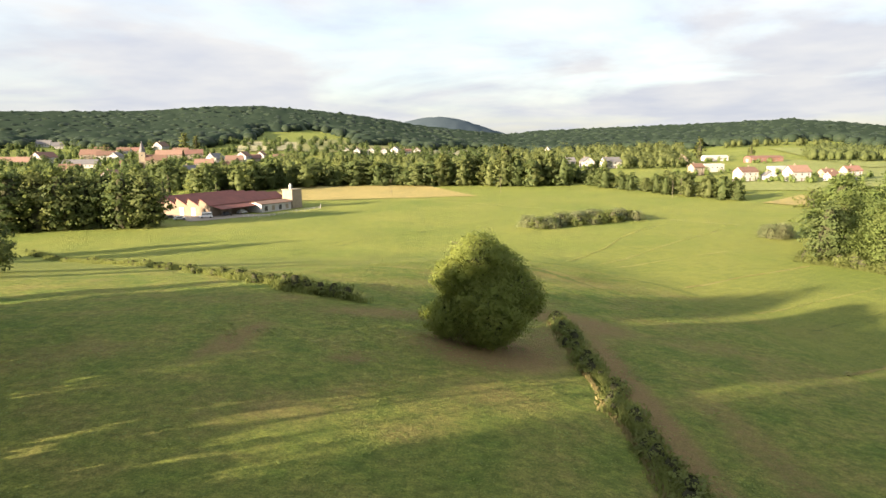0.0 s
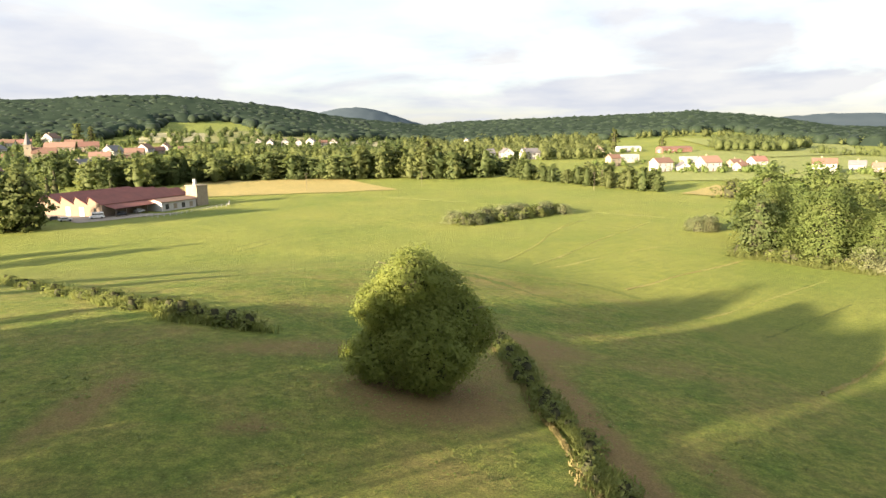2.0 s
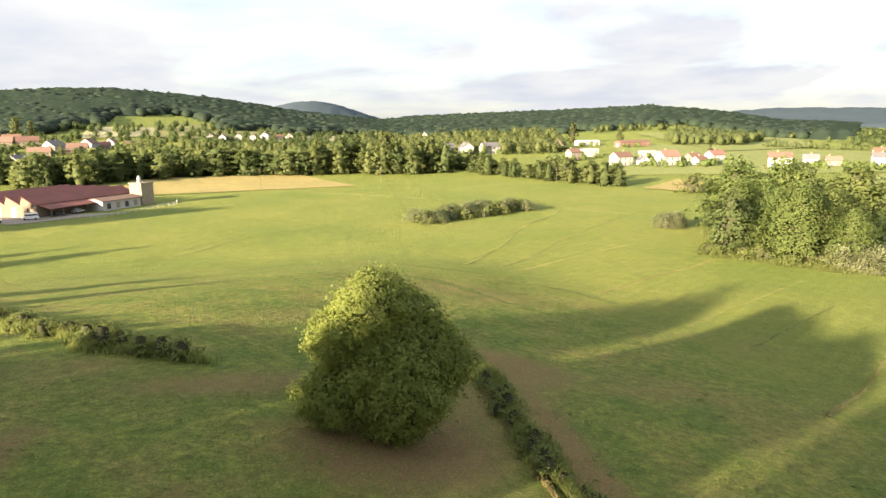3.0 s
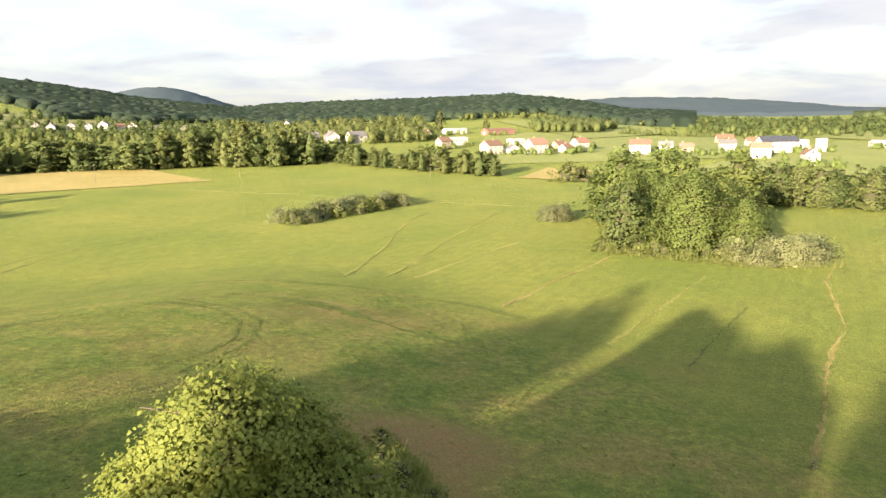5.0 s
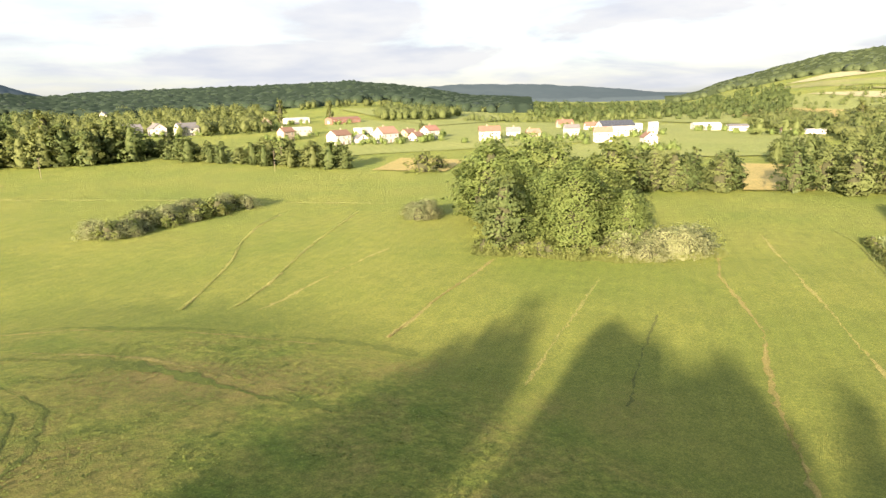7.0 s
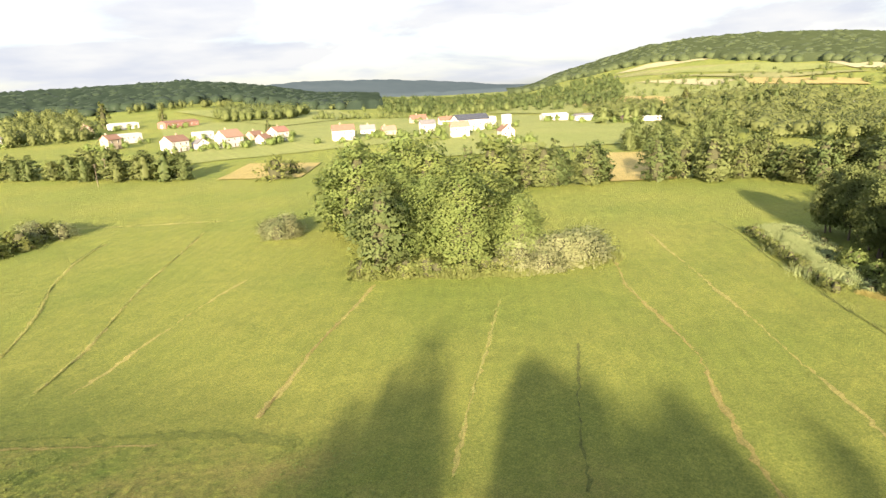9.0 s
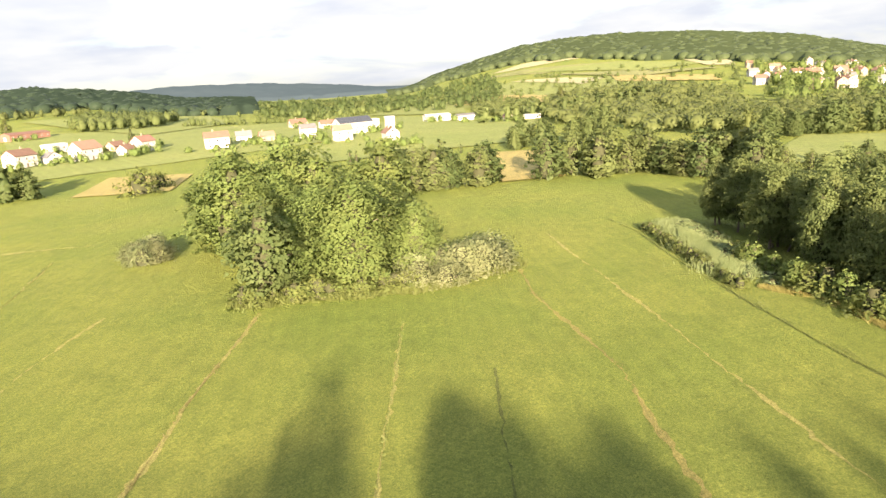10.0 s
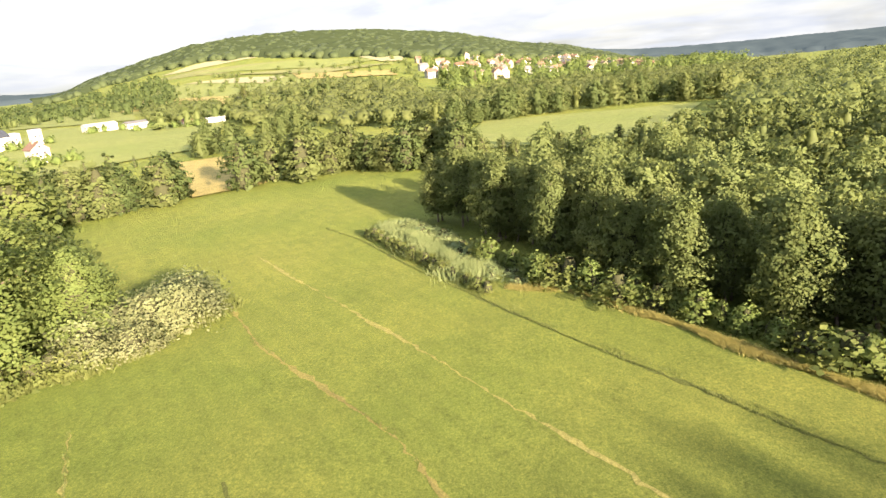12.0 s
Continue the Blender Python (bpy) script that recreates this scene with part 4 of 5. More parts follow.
blades("scrub_stems", [(143, 97.5), (130, 91.5), (116, 84.5)], 3.6, 1.15, 1400, L_REED, "silvery green tall herbs beside the meadow ditch", thick=0.022, drift=-2.8, lean=0.55)
for k in range(26):
    u = k / 25
    plant("bush", 139 - 30 * u + plant_rng.uniform(-0.6, 0.6), 101.5 - 18.5 * u + plant_rng.uniform(-0.4, 0.4), plant_rng.uniform(1.0, 1.9), 1.2, "scrub beside the ditch", label="green bush along the meadow ditch")


# ---- fields beyond the meadow ----
field("field_1", [(-88, 322), (19, 340), (-12, 408), (-100, 402)], M_HAY, "dry golden hay meadow before the tree belt")
field("field_2", [(160, 345), (310, 290), (485, 427), (300, 640)], M_FIELD, "bright green field round the eastern houses", 0.3)
field("field_3", [(200, 262), (300, 190), (430, 235), (485, 380)], M_FIELD, "bright green field beside the road", 0.45)
field("field_4", [(141, 283), (158, 256), (192, 286), (176, 315)], M_HAY, "bare brown plot below the houses", 0.35)
field("field_5", [(184, 150), (196, 136), (262, 160), (250, 195)], M_HAY, "dry brown plot behind the copse", 0.6)
field("field_6", [(225, 90), (224, 33), (300, -6), (302, 80)], M_FIELD, "green meadow between the woods", 0.3)
field("field_7", [(565, 373), (650, 200), (830, 230), (900, 500)], M_FIELD, "green field on the foot of the hill", 0.4)
field("field_8", [(1130, 600), (1220, 520), (1155, 440), (1090, 535)], M_STUBBLE, "pale stubble strip below the forest", 0.7)
field("field_9", [(1090, 640), (1067, 524), (1050, 330), (960, 440)], M_PASTURE, "green hillside pasture", 0.5)
field("field_10", [(1010, 500), (1045, 325), (1000, 195), (905, 280)], M_FIELD, "green hillside field below the forest", 0.8)
field("field_15", [(887, 456), (867, 376), (822, 303), (760, 310)], M_STUBBLE, "pale harvested strip on the hillside", 1.0)
field("field_16", [(608, 397), (740, 440), (647, 307), (581, 289)], M_HAY, "tan dry field at the foot of the hill", 0.8)
field("field_17", [(847, 302), (811, 178), (740, 160), (765, 272)], M_HAY, "brown field on the hillside", 1.1)
field("field_18", [(690, 560), (680, 422), (506, 330), (507, 427)], M_FIELD, "green field beyond the road", 0.6)
field("field_19", [(928, 420), (894, 276), (911, 178), (825, 262)], M_PASTURE, "olive green hillside pasture", 1.3)
field("field_20", [(1040, 250), (1055, 190), (954, 170), (950, 205)], M_STUBBLE, "pale field below the eastern forest", 1.2)
field("field_11", [(-175, 760), (-40, 790), (-30, 960), (-190, 940)], M_PASTURE, "pale meadow on the slope behind the hamlet", 0.8)
field("field_12", [(-25, 800), (70, 800), (75, 930), (-30, 960)], M_STUBBLE, "pale harvested field on the slope", 0.9)
field("field_13", [(330, 500), (450, 540), (560, 700), (390, 780)], M_FIELD, "green field below the wooded hill", 0.8)
field("field_14", [(-240, 740), (-170, 770), (-190, 880), (-260, 860)], M_STUBBLE, "yellow field on the slope above the village", 0.9)

# ---- woods on the hills ----
W_RNG = np.random.default_rng(9)


def hill_spots(b0, b1, r0, r1, gap, h=(9, 14), skip=None):
    """Crowns over a stretch of hill: bearings and distances from the valley."""
    out = []
    r = r0
    while r < r1:
        step = math.degrees(gap / r)
        b = b0
        while b < b1:
            bb, rr = b + W_RNG.uniform(-0.4, 0.4) * step, r + W_RNG.uniform(-0.4, 0.4) * gap
            x, y = 15 + rr * math.sin(radians(bb)), 50 + rr * math.cos(radians(bb))
            if skip is None or not skip(bb, rr):
                hh = W_RNG.uniform(*h)
                out.append((x, y, ground_z(x, y) - 1.5, hh, gap * W_RNG.uniform(0.55, 0.8)))
            b += step
        r += gap
    return out


def west_edge(b, r):
    return r < 830 + 40 * math.sin(b * 0.31) + 30 * math.sin(b * 0.9) + 150 * (-17.5 < b < -9) + 60 * (b >= -9)


def north_edge(b, r):
    return r < 880 + 40 * math.sin(b * 0.4 + 1) + 60 * (22 < b < 33)


def east_edge(b, r):
    return r < float(np.interp(b, (58, 66, 71, 75, 82, 90, 100), (1450, 1300, 1205, 1090, 1010, 970, 960))) + 15 * math.sin(b * 1.7)


grove("woodland_west", hill_spots(-62, 5, 770, 1400, 18, (10, 14), west_edge), "green forest covering the western hill, shade in its dark colour", L_WOOD_SHADE, 0, 2.6)
grove("woodland_north", hill_spots(4, 42, 840, 1500, 19, (10, 14), north_edge), "green forest covering the northern hill, shade in its dark colour", L_WOOD_SHADE, 0, 2.6)
grove("woodland_east", hill_spots(56, 106, 960, 1700, 19, (10, 14), east_edge), "green forest on top of the eastern hill, sunlight in its colour", L_WOOD_SUN, 0, 2.6)
canopy("forest_roof_west", -62, 6, 760, 1450, 10.0, M_CANOPY_SHADE, "roof of the western hill forest, shade in its colour", west_edge)
canopy("forest_roof_north", 3, 44, 820, 1620, 10.0, M_CANOPY_SHADE, "roof of the northern hill forest, shade in its colour", north_edge)
canopy("forest_roof_east", 55, 108, 940, 1850, 10.0, M_CANOPY_SUN, "roof of the eastern hill forest, sunlight in its colour", east_edge)
canopy("far_ridge", -40, 75, 2250, 4200, 14, M_RIDGE_HAZE, "far wooded ridge, blue haze in its colour", None, 260, 30)
canopy("far_ridge", 96, 170, 1900, 4200, 14, M_RIDGE_HAZE, "far wooded ridge, blue haze in its colour", None, 160, 30)


def scatter(b0, b1, r0, r1, count, h, seed):
    q = np.random.default_rng(seed)
    out = []
    for k in range(count):
        b, r = q.uniform(b0, b1), q.uniform(r0, r1)
        x, y = 15 + r * math.sin(radians(b)), 50 + r * math.cos(radians(b))
        hh = q.uniform(*h)
        out.append((x, y, ground_z(x, y) - 0.6, hh, hh * q.uniform(0.32, 0.5)))
    return out


grove("tree_cluster_west", scatter(-48, -14, 430, 860, 560, (5, 11), 1), "green garden trees among the village houses", L_DARK, 1, 2.2)
grove("tree_cluster_hamlet", scatter(-14, 6, 600, 900, 260, (6, 11), 2), "green trees round the white hamlet", L_DARK, 1, 2.4)
grove("tree_cluster_belt", scatter(-17, 3, 425, 650, 190, (6, 12), 12), "green trees between the belt and the hamlet", L_EDGE, 1, 1.8)
grove("tree_cluster_north", scatter(3, 21, 520, 900, 330, (8, 15), 3), "mixed green trees beyond the valley houses", L_EDGE, 1, 2.4)
grove("tree_cluster_east", scatter(44, 64, 640, 1200, 300, (8, 14), 4), "green trees and hedges before the eastern hill", L_DARK, 1, 2.6)
grove("tree_cluster_slope", scatter(62, 90, 560, 980, 230, (4, 9), 5), "hedges and small trees on the hillside fields", L_EDGE, 1, 1.6)
grove("tree_cluster_town", scatter(84, 108, 430, 900, 330, (8, 15), 6), "green trees round the small town", L_ALDER, 1, 2.4)
EAST_WOOD = [(296, 96), (328, 50), (340, 8), (322, -22), (345, -70), (470, -120), (480, 60), (400, 120), (320, 130)]
SOUTH_WOOD = [(118, -30), (200, -4), (212, 18), (290, -16), (330, -60), (480, -150), (500, -260), (300, -220), (140, -110)]


def spots_in(poly, gap, h, seed):
    q = np.random.default_rng(seed)
    xs, ys = [p[0] for p in poly], [p[1] for p in poly]
    out = []
    for y in np.arange(min(ys), max(ys), gap):
        for x in np.arange(min(xs), max(xs), gap):
            a, b = x + q.uniform(-0.4, 0.4) * gap, y + q.uniform(-0.4, 0.4) * gap
            if inside(a, b, poly):
                hh = q.uniform(*h)
                out.append((a, b, ground_z(a, b) - 0.5, hh, gap * q.uniform(0.5, 0.72)))
    return out


def row_spots(points, gap, wide, h, seed):
    """Crowns along a line, with a scatter to both sides."""
    q = np.random.default_rng(seed)
    P = np.array(points, float)
    cum = np.concatenate([[0], np.cumsum(np.linalg.norm(np.diff(P, axis=0), axis=1))])
    out = []
    for d in np.arange(0, cum[-1], gap):
        x, y = np.interp(d, cum, P[:, 0]) + q.uniform(-wide, wide), np.interp(d, cum, P[:, 1]) + q.uniform(-wide, wide)
        hh = q.uniform(*h)
        out.append((x, y, ground_z(x, y) - 0.5, hh, hh * q.uniform(0.34, 0.5)))
    return out


HEDGEROWS = (([(408, 556), (434, 523), (453, 470), (470, 407)], 6, 3, (5, 10)), ([(509, 515), (530, 470), (555, 431)], 6, 5, (7, 12)), ([(735, 730), (715, 566), (696, 443)], 4, 18, (8, 13)),
             ([(550, 702), (620, 720), (692, 731)], 6, 10, (7, 12)), ([(364, 850), (430, 815), (476, 787)], 5, 10, (8, 13)), ([(560, 640), (640, 600), (700, 560)], 6, 10, (6, 11)))
for k, (line, gap, wide, hh) in enumerate(HEDGEROWS):
    grove("hedgerow", row_spots(line, gap, wide, hh, 60 + k), "green hedgerow trees between the far fields", L_EDGE, 1, 1.5)
NORTH_CLUMP = [(336, 590), (386, 562), (470, 640), (430, 720), (360, 650)]
grove("woodland_clump", spots_in(NORTH_CLUMP, 10, (10, 15), 27), "green wood among the far northern fields", L_EDGE, 1, 1.5)
grove("woodland_valley", spots_in(EAST_WOOD, 10.5, (8, 12), 7), "mixed green wood behind the meadow", L_EDGE, 2, 1.5)
FOOT_WOOD = [(395, 214), (382, 182), (317, 136), (371, 107), (605, 134), (692, 221), (642, 291), (595, 298), (500, 257), (452, 238)]
HEDGE_WOOD = [(456, 246), (460, 292), (593, 372), (612, 350), (600, 302), (520, 268)]
grove("woodland_foot", spots_in(FOOT_WOOD, 13, (6, 10.5), 17), "mixed green trees at the foot of the hill", L_EDGE, 1, 1.9)
grove("woodland_hedge", spots_in(HEDGE_WOOD, 12, (5, 8), 18), "green hedge trees behind the roadside buildings", L_EDGE, 1, 1.8)
grove("woodland_south", spots_in(SOUTH_WOOD, 10.5, (8.5, 12), 8), "mixed green wood stretching away beside the meadow", L_EDGE, 2, 1.5)
belt([(284, 96), (306, 76), (320, 40), (326, 8), (308, -18)], 26, ["mid", "mid_dark", "mid_dark", "poplar"], (9, 13), 3, "", (1.0, 1.3), "trees behind the small green meadow")
belt([(200, 84), (214, 66), (222, 44)], 9, ["mid", "mid_dark"], (4, 8), 3, "trees before the small meadow")
belt([(262, 185), (300, 160), (360, 172)], 14, ["mid", "mid_dark"], (9, 13), 4, "", (1.0, 1.3), "green trees along the road field")
belt([(400, 262), (460, 232), (560, 190)], 14, ["far", "far_lit"], (9, 13), 5, "", (1.0, 1.3), "small trees beside the country road")
belt([(215, 232), (260, 200)], 7, ["far_lit", "conifer"], (4, 7), 4, "small trees on the field border")
for px, py, ph in ((262, 660, 24), (-290, 735, 24), (-278, 738, 20), (-330, 640, 17), (40, 402, 26), (305, 640, 15), (560, 265, 16)):
    plant("poplar", px, py, ph, 1.1, "poplars")
for px, py, ph in ((-176, 520, 15), (-170, 505, 12), (-232, 520, 13), (252, 404, 9), (296, 470, 9), (-130, 300, 14), (-140, 330, 15), (-112, 320, 12)):
    plant("conifer", px, py, ph, 1.2, "conifers by houses")

# ---- houses ----
M_WALLS = {"white": plain_material("white_render", (0.33, 0.32, 0.305), (0.42, 0.41, 0.395), 0.5, 0.9, 0.1, vary=0.08),
           "cream": plain_material("cream_render", (0.22, 0.185, 0.135), (0.31, 0.265, 0.20), 0.5, 0.9, 0.15, vary=0.12)}
M_ROOFS = {"red": plain_material("red_tiles", (0.135, 0.070, 0.053), (0.195, 0.104, 0.080), 0.9, 0.85, 0.4, 6, vary=0.15),
           "orange": plain_material("orange_tiles", (0.150, 0.092, 0.066), (0.215, 0.135, 0.100), 0.9, 0.85, 0.4, 6, vary=0.15),
           "brown": plain_material("brown_tiles", (0.105, 0.060, 0.042), (0.165, 0.098, 0.070), 0.9, 0.85, 0.4, 6, vary=0.15),
           "grey": plain_material("grey_slates", (0.085, 0.085, 0.09), (0.145, 0.14, 0.14), 0.9, 0.75, 0.3, 6, vary=0.15)}
M_PANE = plain_material("dark_window_glass", (0.02, 0.022, 0.026), (0.05, 0.052, 0.06), 1.0, 0.12, 0)
M_FRAME = plain_material("painted_frame", (0.34, 0.33, 0.31), (0.46, 0.45, 0.43), 2.0, 0.6, 0)
M_STONE = plain_material("tower_stone", (0.20, 0.165, 0.115), (0.28, 0.235, 0.175), 0.7, 0.9, 0.4)
M_METAL = plain_material("pale_sheet_metal", (0.34, 0.345, 0.35), (0.44, 0.44, 0.44), 0.4, 0.45, 0.1)
M_WOODPOST = plain_material("weathered_wood", (0.08, 0.066, 0.05), (0.15, 0.125, 0.095), 3, 0.9, 0.4)
M_TRACK = plain_material("gravel_yard", (0.16, 0.14, 0.11), (0.23, 0.20, 0.165), 0.4, 0.95, 0.5)


def window_mesh():
    bm = bmesh.new()
    for sx, sz, cx, cz in ((0.08, 1.3, -0.51, 0), (0.08, 1.3, 0.51, 0), (1.1, 0.08, 0, 0.61), (1.2, 0.10, 0, -0.63), (0.06, 1.2, 0, 0)):
        add_box(bm, cx, -0.03, cz, sx, 0.12, sz)
    f = bpy.data.meshes.new("window_frame")
    bm.to_mesh(f)
    bm.free()
    f.materials.append(M_FRAME)
    bm = bmesh.new()
    add_box(bm, 0, 0.0, 0, 0.98, 0.06, 1.18)
    p = bpy.data.meshes.new("window_pane")
    bm.to_mesh(p)
    bm.free()
    p.materials.append(M_PANE)
    return f, p


WIN_F, WIN_P = window_mesh()


def add_window(parent, x, y, z, turn):
    w = child("window", WIN_F, parent, pose(x, y, z, 0, 0, turn))
    child("pane", WIN_P, w)
    return w


def gable_body(bm, w, d, eave, rise):
    """Walls with gables at the ends of the ridge, which runs along x."""
    v = [bm.verts.new(q) for q in ((-w / 2, -d / 2, -1.5), (w / 2, -d / 2, -1.5), (w / 2, d / 2, -1.5), (-w / 2, d / 2, -1.5),
                                   (-w / 2, -d / 2, eave), (w / 2, -d / 2, eave), (w / 2, d / 2, eave), (-w / 2, d / 2, eave), (-w / 2, 0, eave + rise), (w / 2, 0, eave + rise))]
    for f in ((0, 1, 5, 4), (2, 3, 7, 6), (1, 2, 6, 9, 5), (3, 0, 4, 8, 7), (4, 5, 9, 8), (6, 7, 8, 9), (3, 2, 1, 0)):
        bm.faces.new([v[k] for k in f])


def roof_slab(bm, w, d, eave, rise, over=0.45, thick=0.22):
    """Two sloping slabs with overhang that meet in the ridge."""
    run = d / 2 + over
    drop = rise * over / (d / 2)
    for s in (-1, 1):
        low, high = eave - drop + 0.03, eave + rise + 0.03
        pts = [(-w / 2 - over, s * run, low), (w / 2 + over, s * run, low), (w / 2 + over, 0, high), (-w / 2 - over, 0, high)]
        a = [bm.verts.new(p) for p in pts]
        b = [bm.verts.new((p[0], p[1], p[2] + thick)) for p in pts]
        for f in ((a[3], a[2], a[1], a[0]), (b[0], b[1], b[2], b[3]), (a[0], a[1], b[1], b[0]), (a[1], a[2], b[2], b[1]), (a[2], a[3], b[3], b[2]), (a[3], a[0], b[0], b[3])):
            bm.faces.new(f)
    bmesh.ops.recalc_face_normals(bm, faces=bm.faces[:])


ROOF_WORD = {"red": "red tiled roof", "orange": "orange tiled roof", "brown": "brown tiled roof", "grey": "grey slate roof"}
h_rng = random.Random(3)


def house(x, y, size, turn, storeys, wall, roof, group):
    gable_on = 55 < turn < 125
    size *= 1.0 if group == "village houses" else 0.85
    d = min(max(size * (1.0 if gable_on else 0.68), 6), 12)
    w = max(size * (1.2 if gable_on else 1.0), 7.5)
    eave, rise = 2.75 * storeys + 0.3, d * h_rng.uniform(0.32, 0.42)
    top = new("house")
    top.matrix_basis = pose(x, y, ground_z(x, y), 0, 0, turn)
    bm = bmesh.new()
    gable_body(bm, w, d, eave, rise)
    part("wall", bm, M_WALLS[wall], top)
    bm = bmesh.new()
    roof_slab(bm, w, d, eave, rise)
    part("roof", bm, M_ROOFS[roof], top, ROOF_WORD[roof])
    bm = bmesh.new()
    cx, cy = w * h_rng.uniform(-0.3, 0.3), d * 0.12
    add_box(bm, cx, cy, eave + rise + 0.1, 0.7, 0.7, 1.9)
    add_box(bm, cx, cy, eave + rise + 1.1, 0.85, 0.85, 0.14)
    part("chimney", bm, M_STONE, top)
    n = max(2, int(w / 3.2))
    for s in range(storeys):
        for k in range(n):
            if s == 0 and k == n // 2:
                continue
            add_window(top, (k + 0.5) / n * w - w / 2, -d / 2, 1.5 + 2.75 * s, 0)
        for k in (-1, 1):
            add_window(top, -w / 2, k * d * 0.22, 1.5 + 2.75 * s, -90)
    add_window(top, -w / 2, 0, eave + rise * 0.35, -90)
    bm = bmesh.new()
    add_box(bm, (n // 2 + 0.5) / n * w - w / 2, -d / 2 - 0.02, 1.02, 1.0, 0.1, 2.05)
    part("door", bm, M_WOODPOST, top)
    return tagged(top, f"{wall} rendered house with a {ROOF_WORD[roof]}", "house", group)


VILLAGE_WEST = (
    (-379, 578, 24, 12, 1, "cream", "orange"), (-373, 591, 9, 95, 1, "cream", "grey"), (-367, 600, 16, 75, 2, "white", "red"),
    (-316, 569, 28, 8, 1, "white", "grey"), (-299, 521, 16, 15, 1, "cream", "brown"), (-445, 758, 14, 20, 1, "white", "grey"),
    (-471, 773, 16, 10, 1, "white", "grey"), (-345, 643, 21, 12, 2, "cream", "brown"), (-327, 634, 16, 15, 2, "white", "brown"),
    (-315, 629, 9, 85, 2, "white", "grey"), (-337, 690, 13, 15, 2, "white", "brown"), (-279, 575, 11, 20, 1, "white", "red"),
    (-271, 605, 14, 15, 2, "cream", "brown"), (-325, 754, 13, 80, 2, "white", "brown"), (-374, 716, 14, 15, 1, "cream", "brown"),
    (-338, 724, 13, 15, 1, "cream", "red"))
VILLAGE_MID = (
    (-274, 654, 25, 12, 2, "cream", "orange"), (-252, 661, 17, 20, 2, "cream", "red"), (-213, 607, 12, 80, 2, "white", "grey"),
    (-204, 557, 15, 15, 2, "cream", "orange"), (-221, 642, 12, 95, 1, "white", "grey"), (-176, 482, 7, 70, 1, "cream", "brown"),
    (-182, 467, 11, 75, 2, "white", "grey"), (-190, 595, 15, 12, 2, "cream", "orange"), (-194, 636, 11, 80, 2, "white", "brown"),
    (-187, 649, 12, 15, 1, "cream", "red"), (-166, 659, 10, 20, 1, "cream", "orange"), (-287, 716, 16, 10, 1, "cream", "brown"),
    (-189, 681, 9, 85, 1, "white", "brown"), (-192, 574, 9, 25, 1, "cream", "brown"), (-216, 423, 9, 80, 2, "white", "red"),
    (-158, 274, 7, 10, 1, "white", "brown"))
HAMLET = (
    (-108, 737, 9, 95, 2, "white", "grey"), (-95, 731, 9, 85, 2, "white", "grey"), (-82, 755, 9, 90, 2, "white", "grey"), (-68, 760, 8, 95, 2, "white", "grey"),
    (-56, 785, 11, 80, 2, "white", "grey"), (-41, 766, 11, 15, 2, "white", "brown"), (-30, 788, 10, 90, 2, "white", "brown"),
    (114, 590, 15, 10, 2, "white", "grey"), (81, 482, 9, 80, 2, "cream", "red"), (130, 582, 12, 95, 2, "white", "grey"),
    (149, 572, 18, 10, 2, "white", "grey"), (145, 883, 10, 60, 2, "white", "grey"), (100, 640, 11, 10, 2, "white", "grey"))
EAST_ROW = (
    (180, 458, 11, 20, 2, "cream", "brown"), (187, 398, 14, 15, 2, "white", "brown"), (200.5, 396, 8, 80, 1, "white", "grey"),
    (213, 388, 15, 12, 2, "white", "orange"), (246, 413, 11, 15, 1, "cream", "brown"), (231.5, 383, 9, 20, 1, "white", "brown"),
    (244, 386, 12, 12, 2, "white", "red"), (216, 582, 9, 80, 2, "cream", "brown"), (262, 416, 10, 15, 1, "cream", "brown"))
EAST_HOUSES = (
    (260, 348, 14, -35, 2, "white", "brown"), (294, 364, 10, -40, 1, "white", "grey"), (291, 343, 9, -30, 1, "cream", "orange"), (303, 323, 10, -35, 2, "white", "grey"),
    (376, 369, 13, -35, 1, "white", "brown"), (292, 290, 11, -40, 2, "white", "orange"), (282, 253, 11, 50, 2, "white", "brown"), (389, 408, 14, -30, 1, "cream", "brown"),
    (426, 256, 9, 35, 1, "white", "red"))
GARDEN = []
g_rng = np.random.default_rng(21)
for rows, word in ((VILLAGE_WEST, "village houses"), (VILLAGE_MID, "village houses"), (HAMLET, "hamlet houses"), (EAST_ROW, "eastern row of houses"), (EAST_HOUSES, "houses on the eastern field")):
    for row in rows:
        house(*row, word)
        # garden trees stand round every house, most of them towards the valley
        for k in range(8):
            d = Vector((15 - row[0], 60 - row[1], 0)).normalized()
            gx = row[0] + d.x * g_rng.uniform(5, 14) + g_rng.uniform(-11, 11)
            gy = row[1] + d.y * g_rng.uniform(5, 14) + g_rng.uniform(-9, 9)
            if math.hypot(gx - row[0], gy - row[1]) > 0.62 * row[2]:
                gh = g_rng.uniform(2.0, 5.6)
                GARDEN.append((gx, gy, ground_z(gx, gy) - 0.3, gh, gh * g_rng.uniform(0.38, 0.6)))
# the small town on the way out of the valley
t_rng = random.Random(12)
for k in range(84):
    b, r = t_rng.uniform(83, 102.5), t_rng.uniform(600, 960)
    house(15 + r * math.sin(radians(b)), 50 + r * math.cos(radians(b)), t_rng.uniform(9, 15), t_rng.choice([-80, -60, 10, 40]), 2,
          t_rng.choice(["white", "cream", "white"]), t_rng.choice(["red", "orange", "brown", "brown", "grey"]), "town houses")


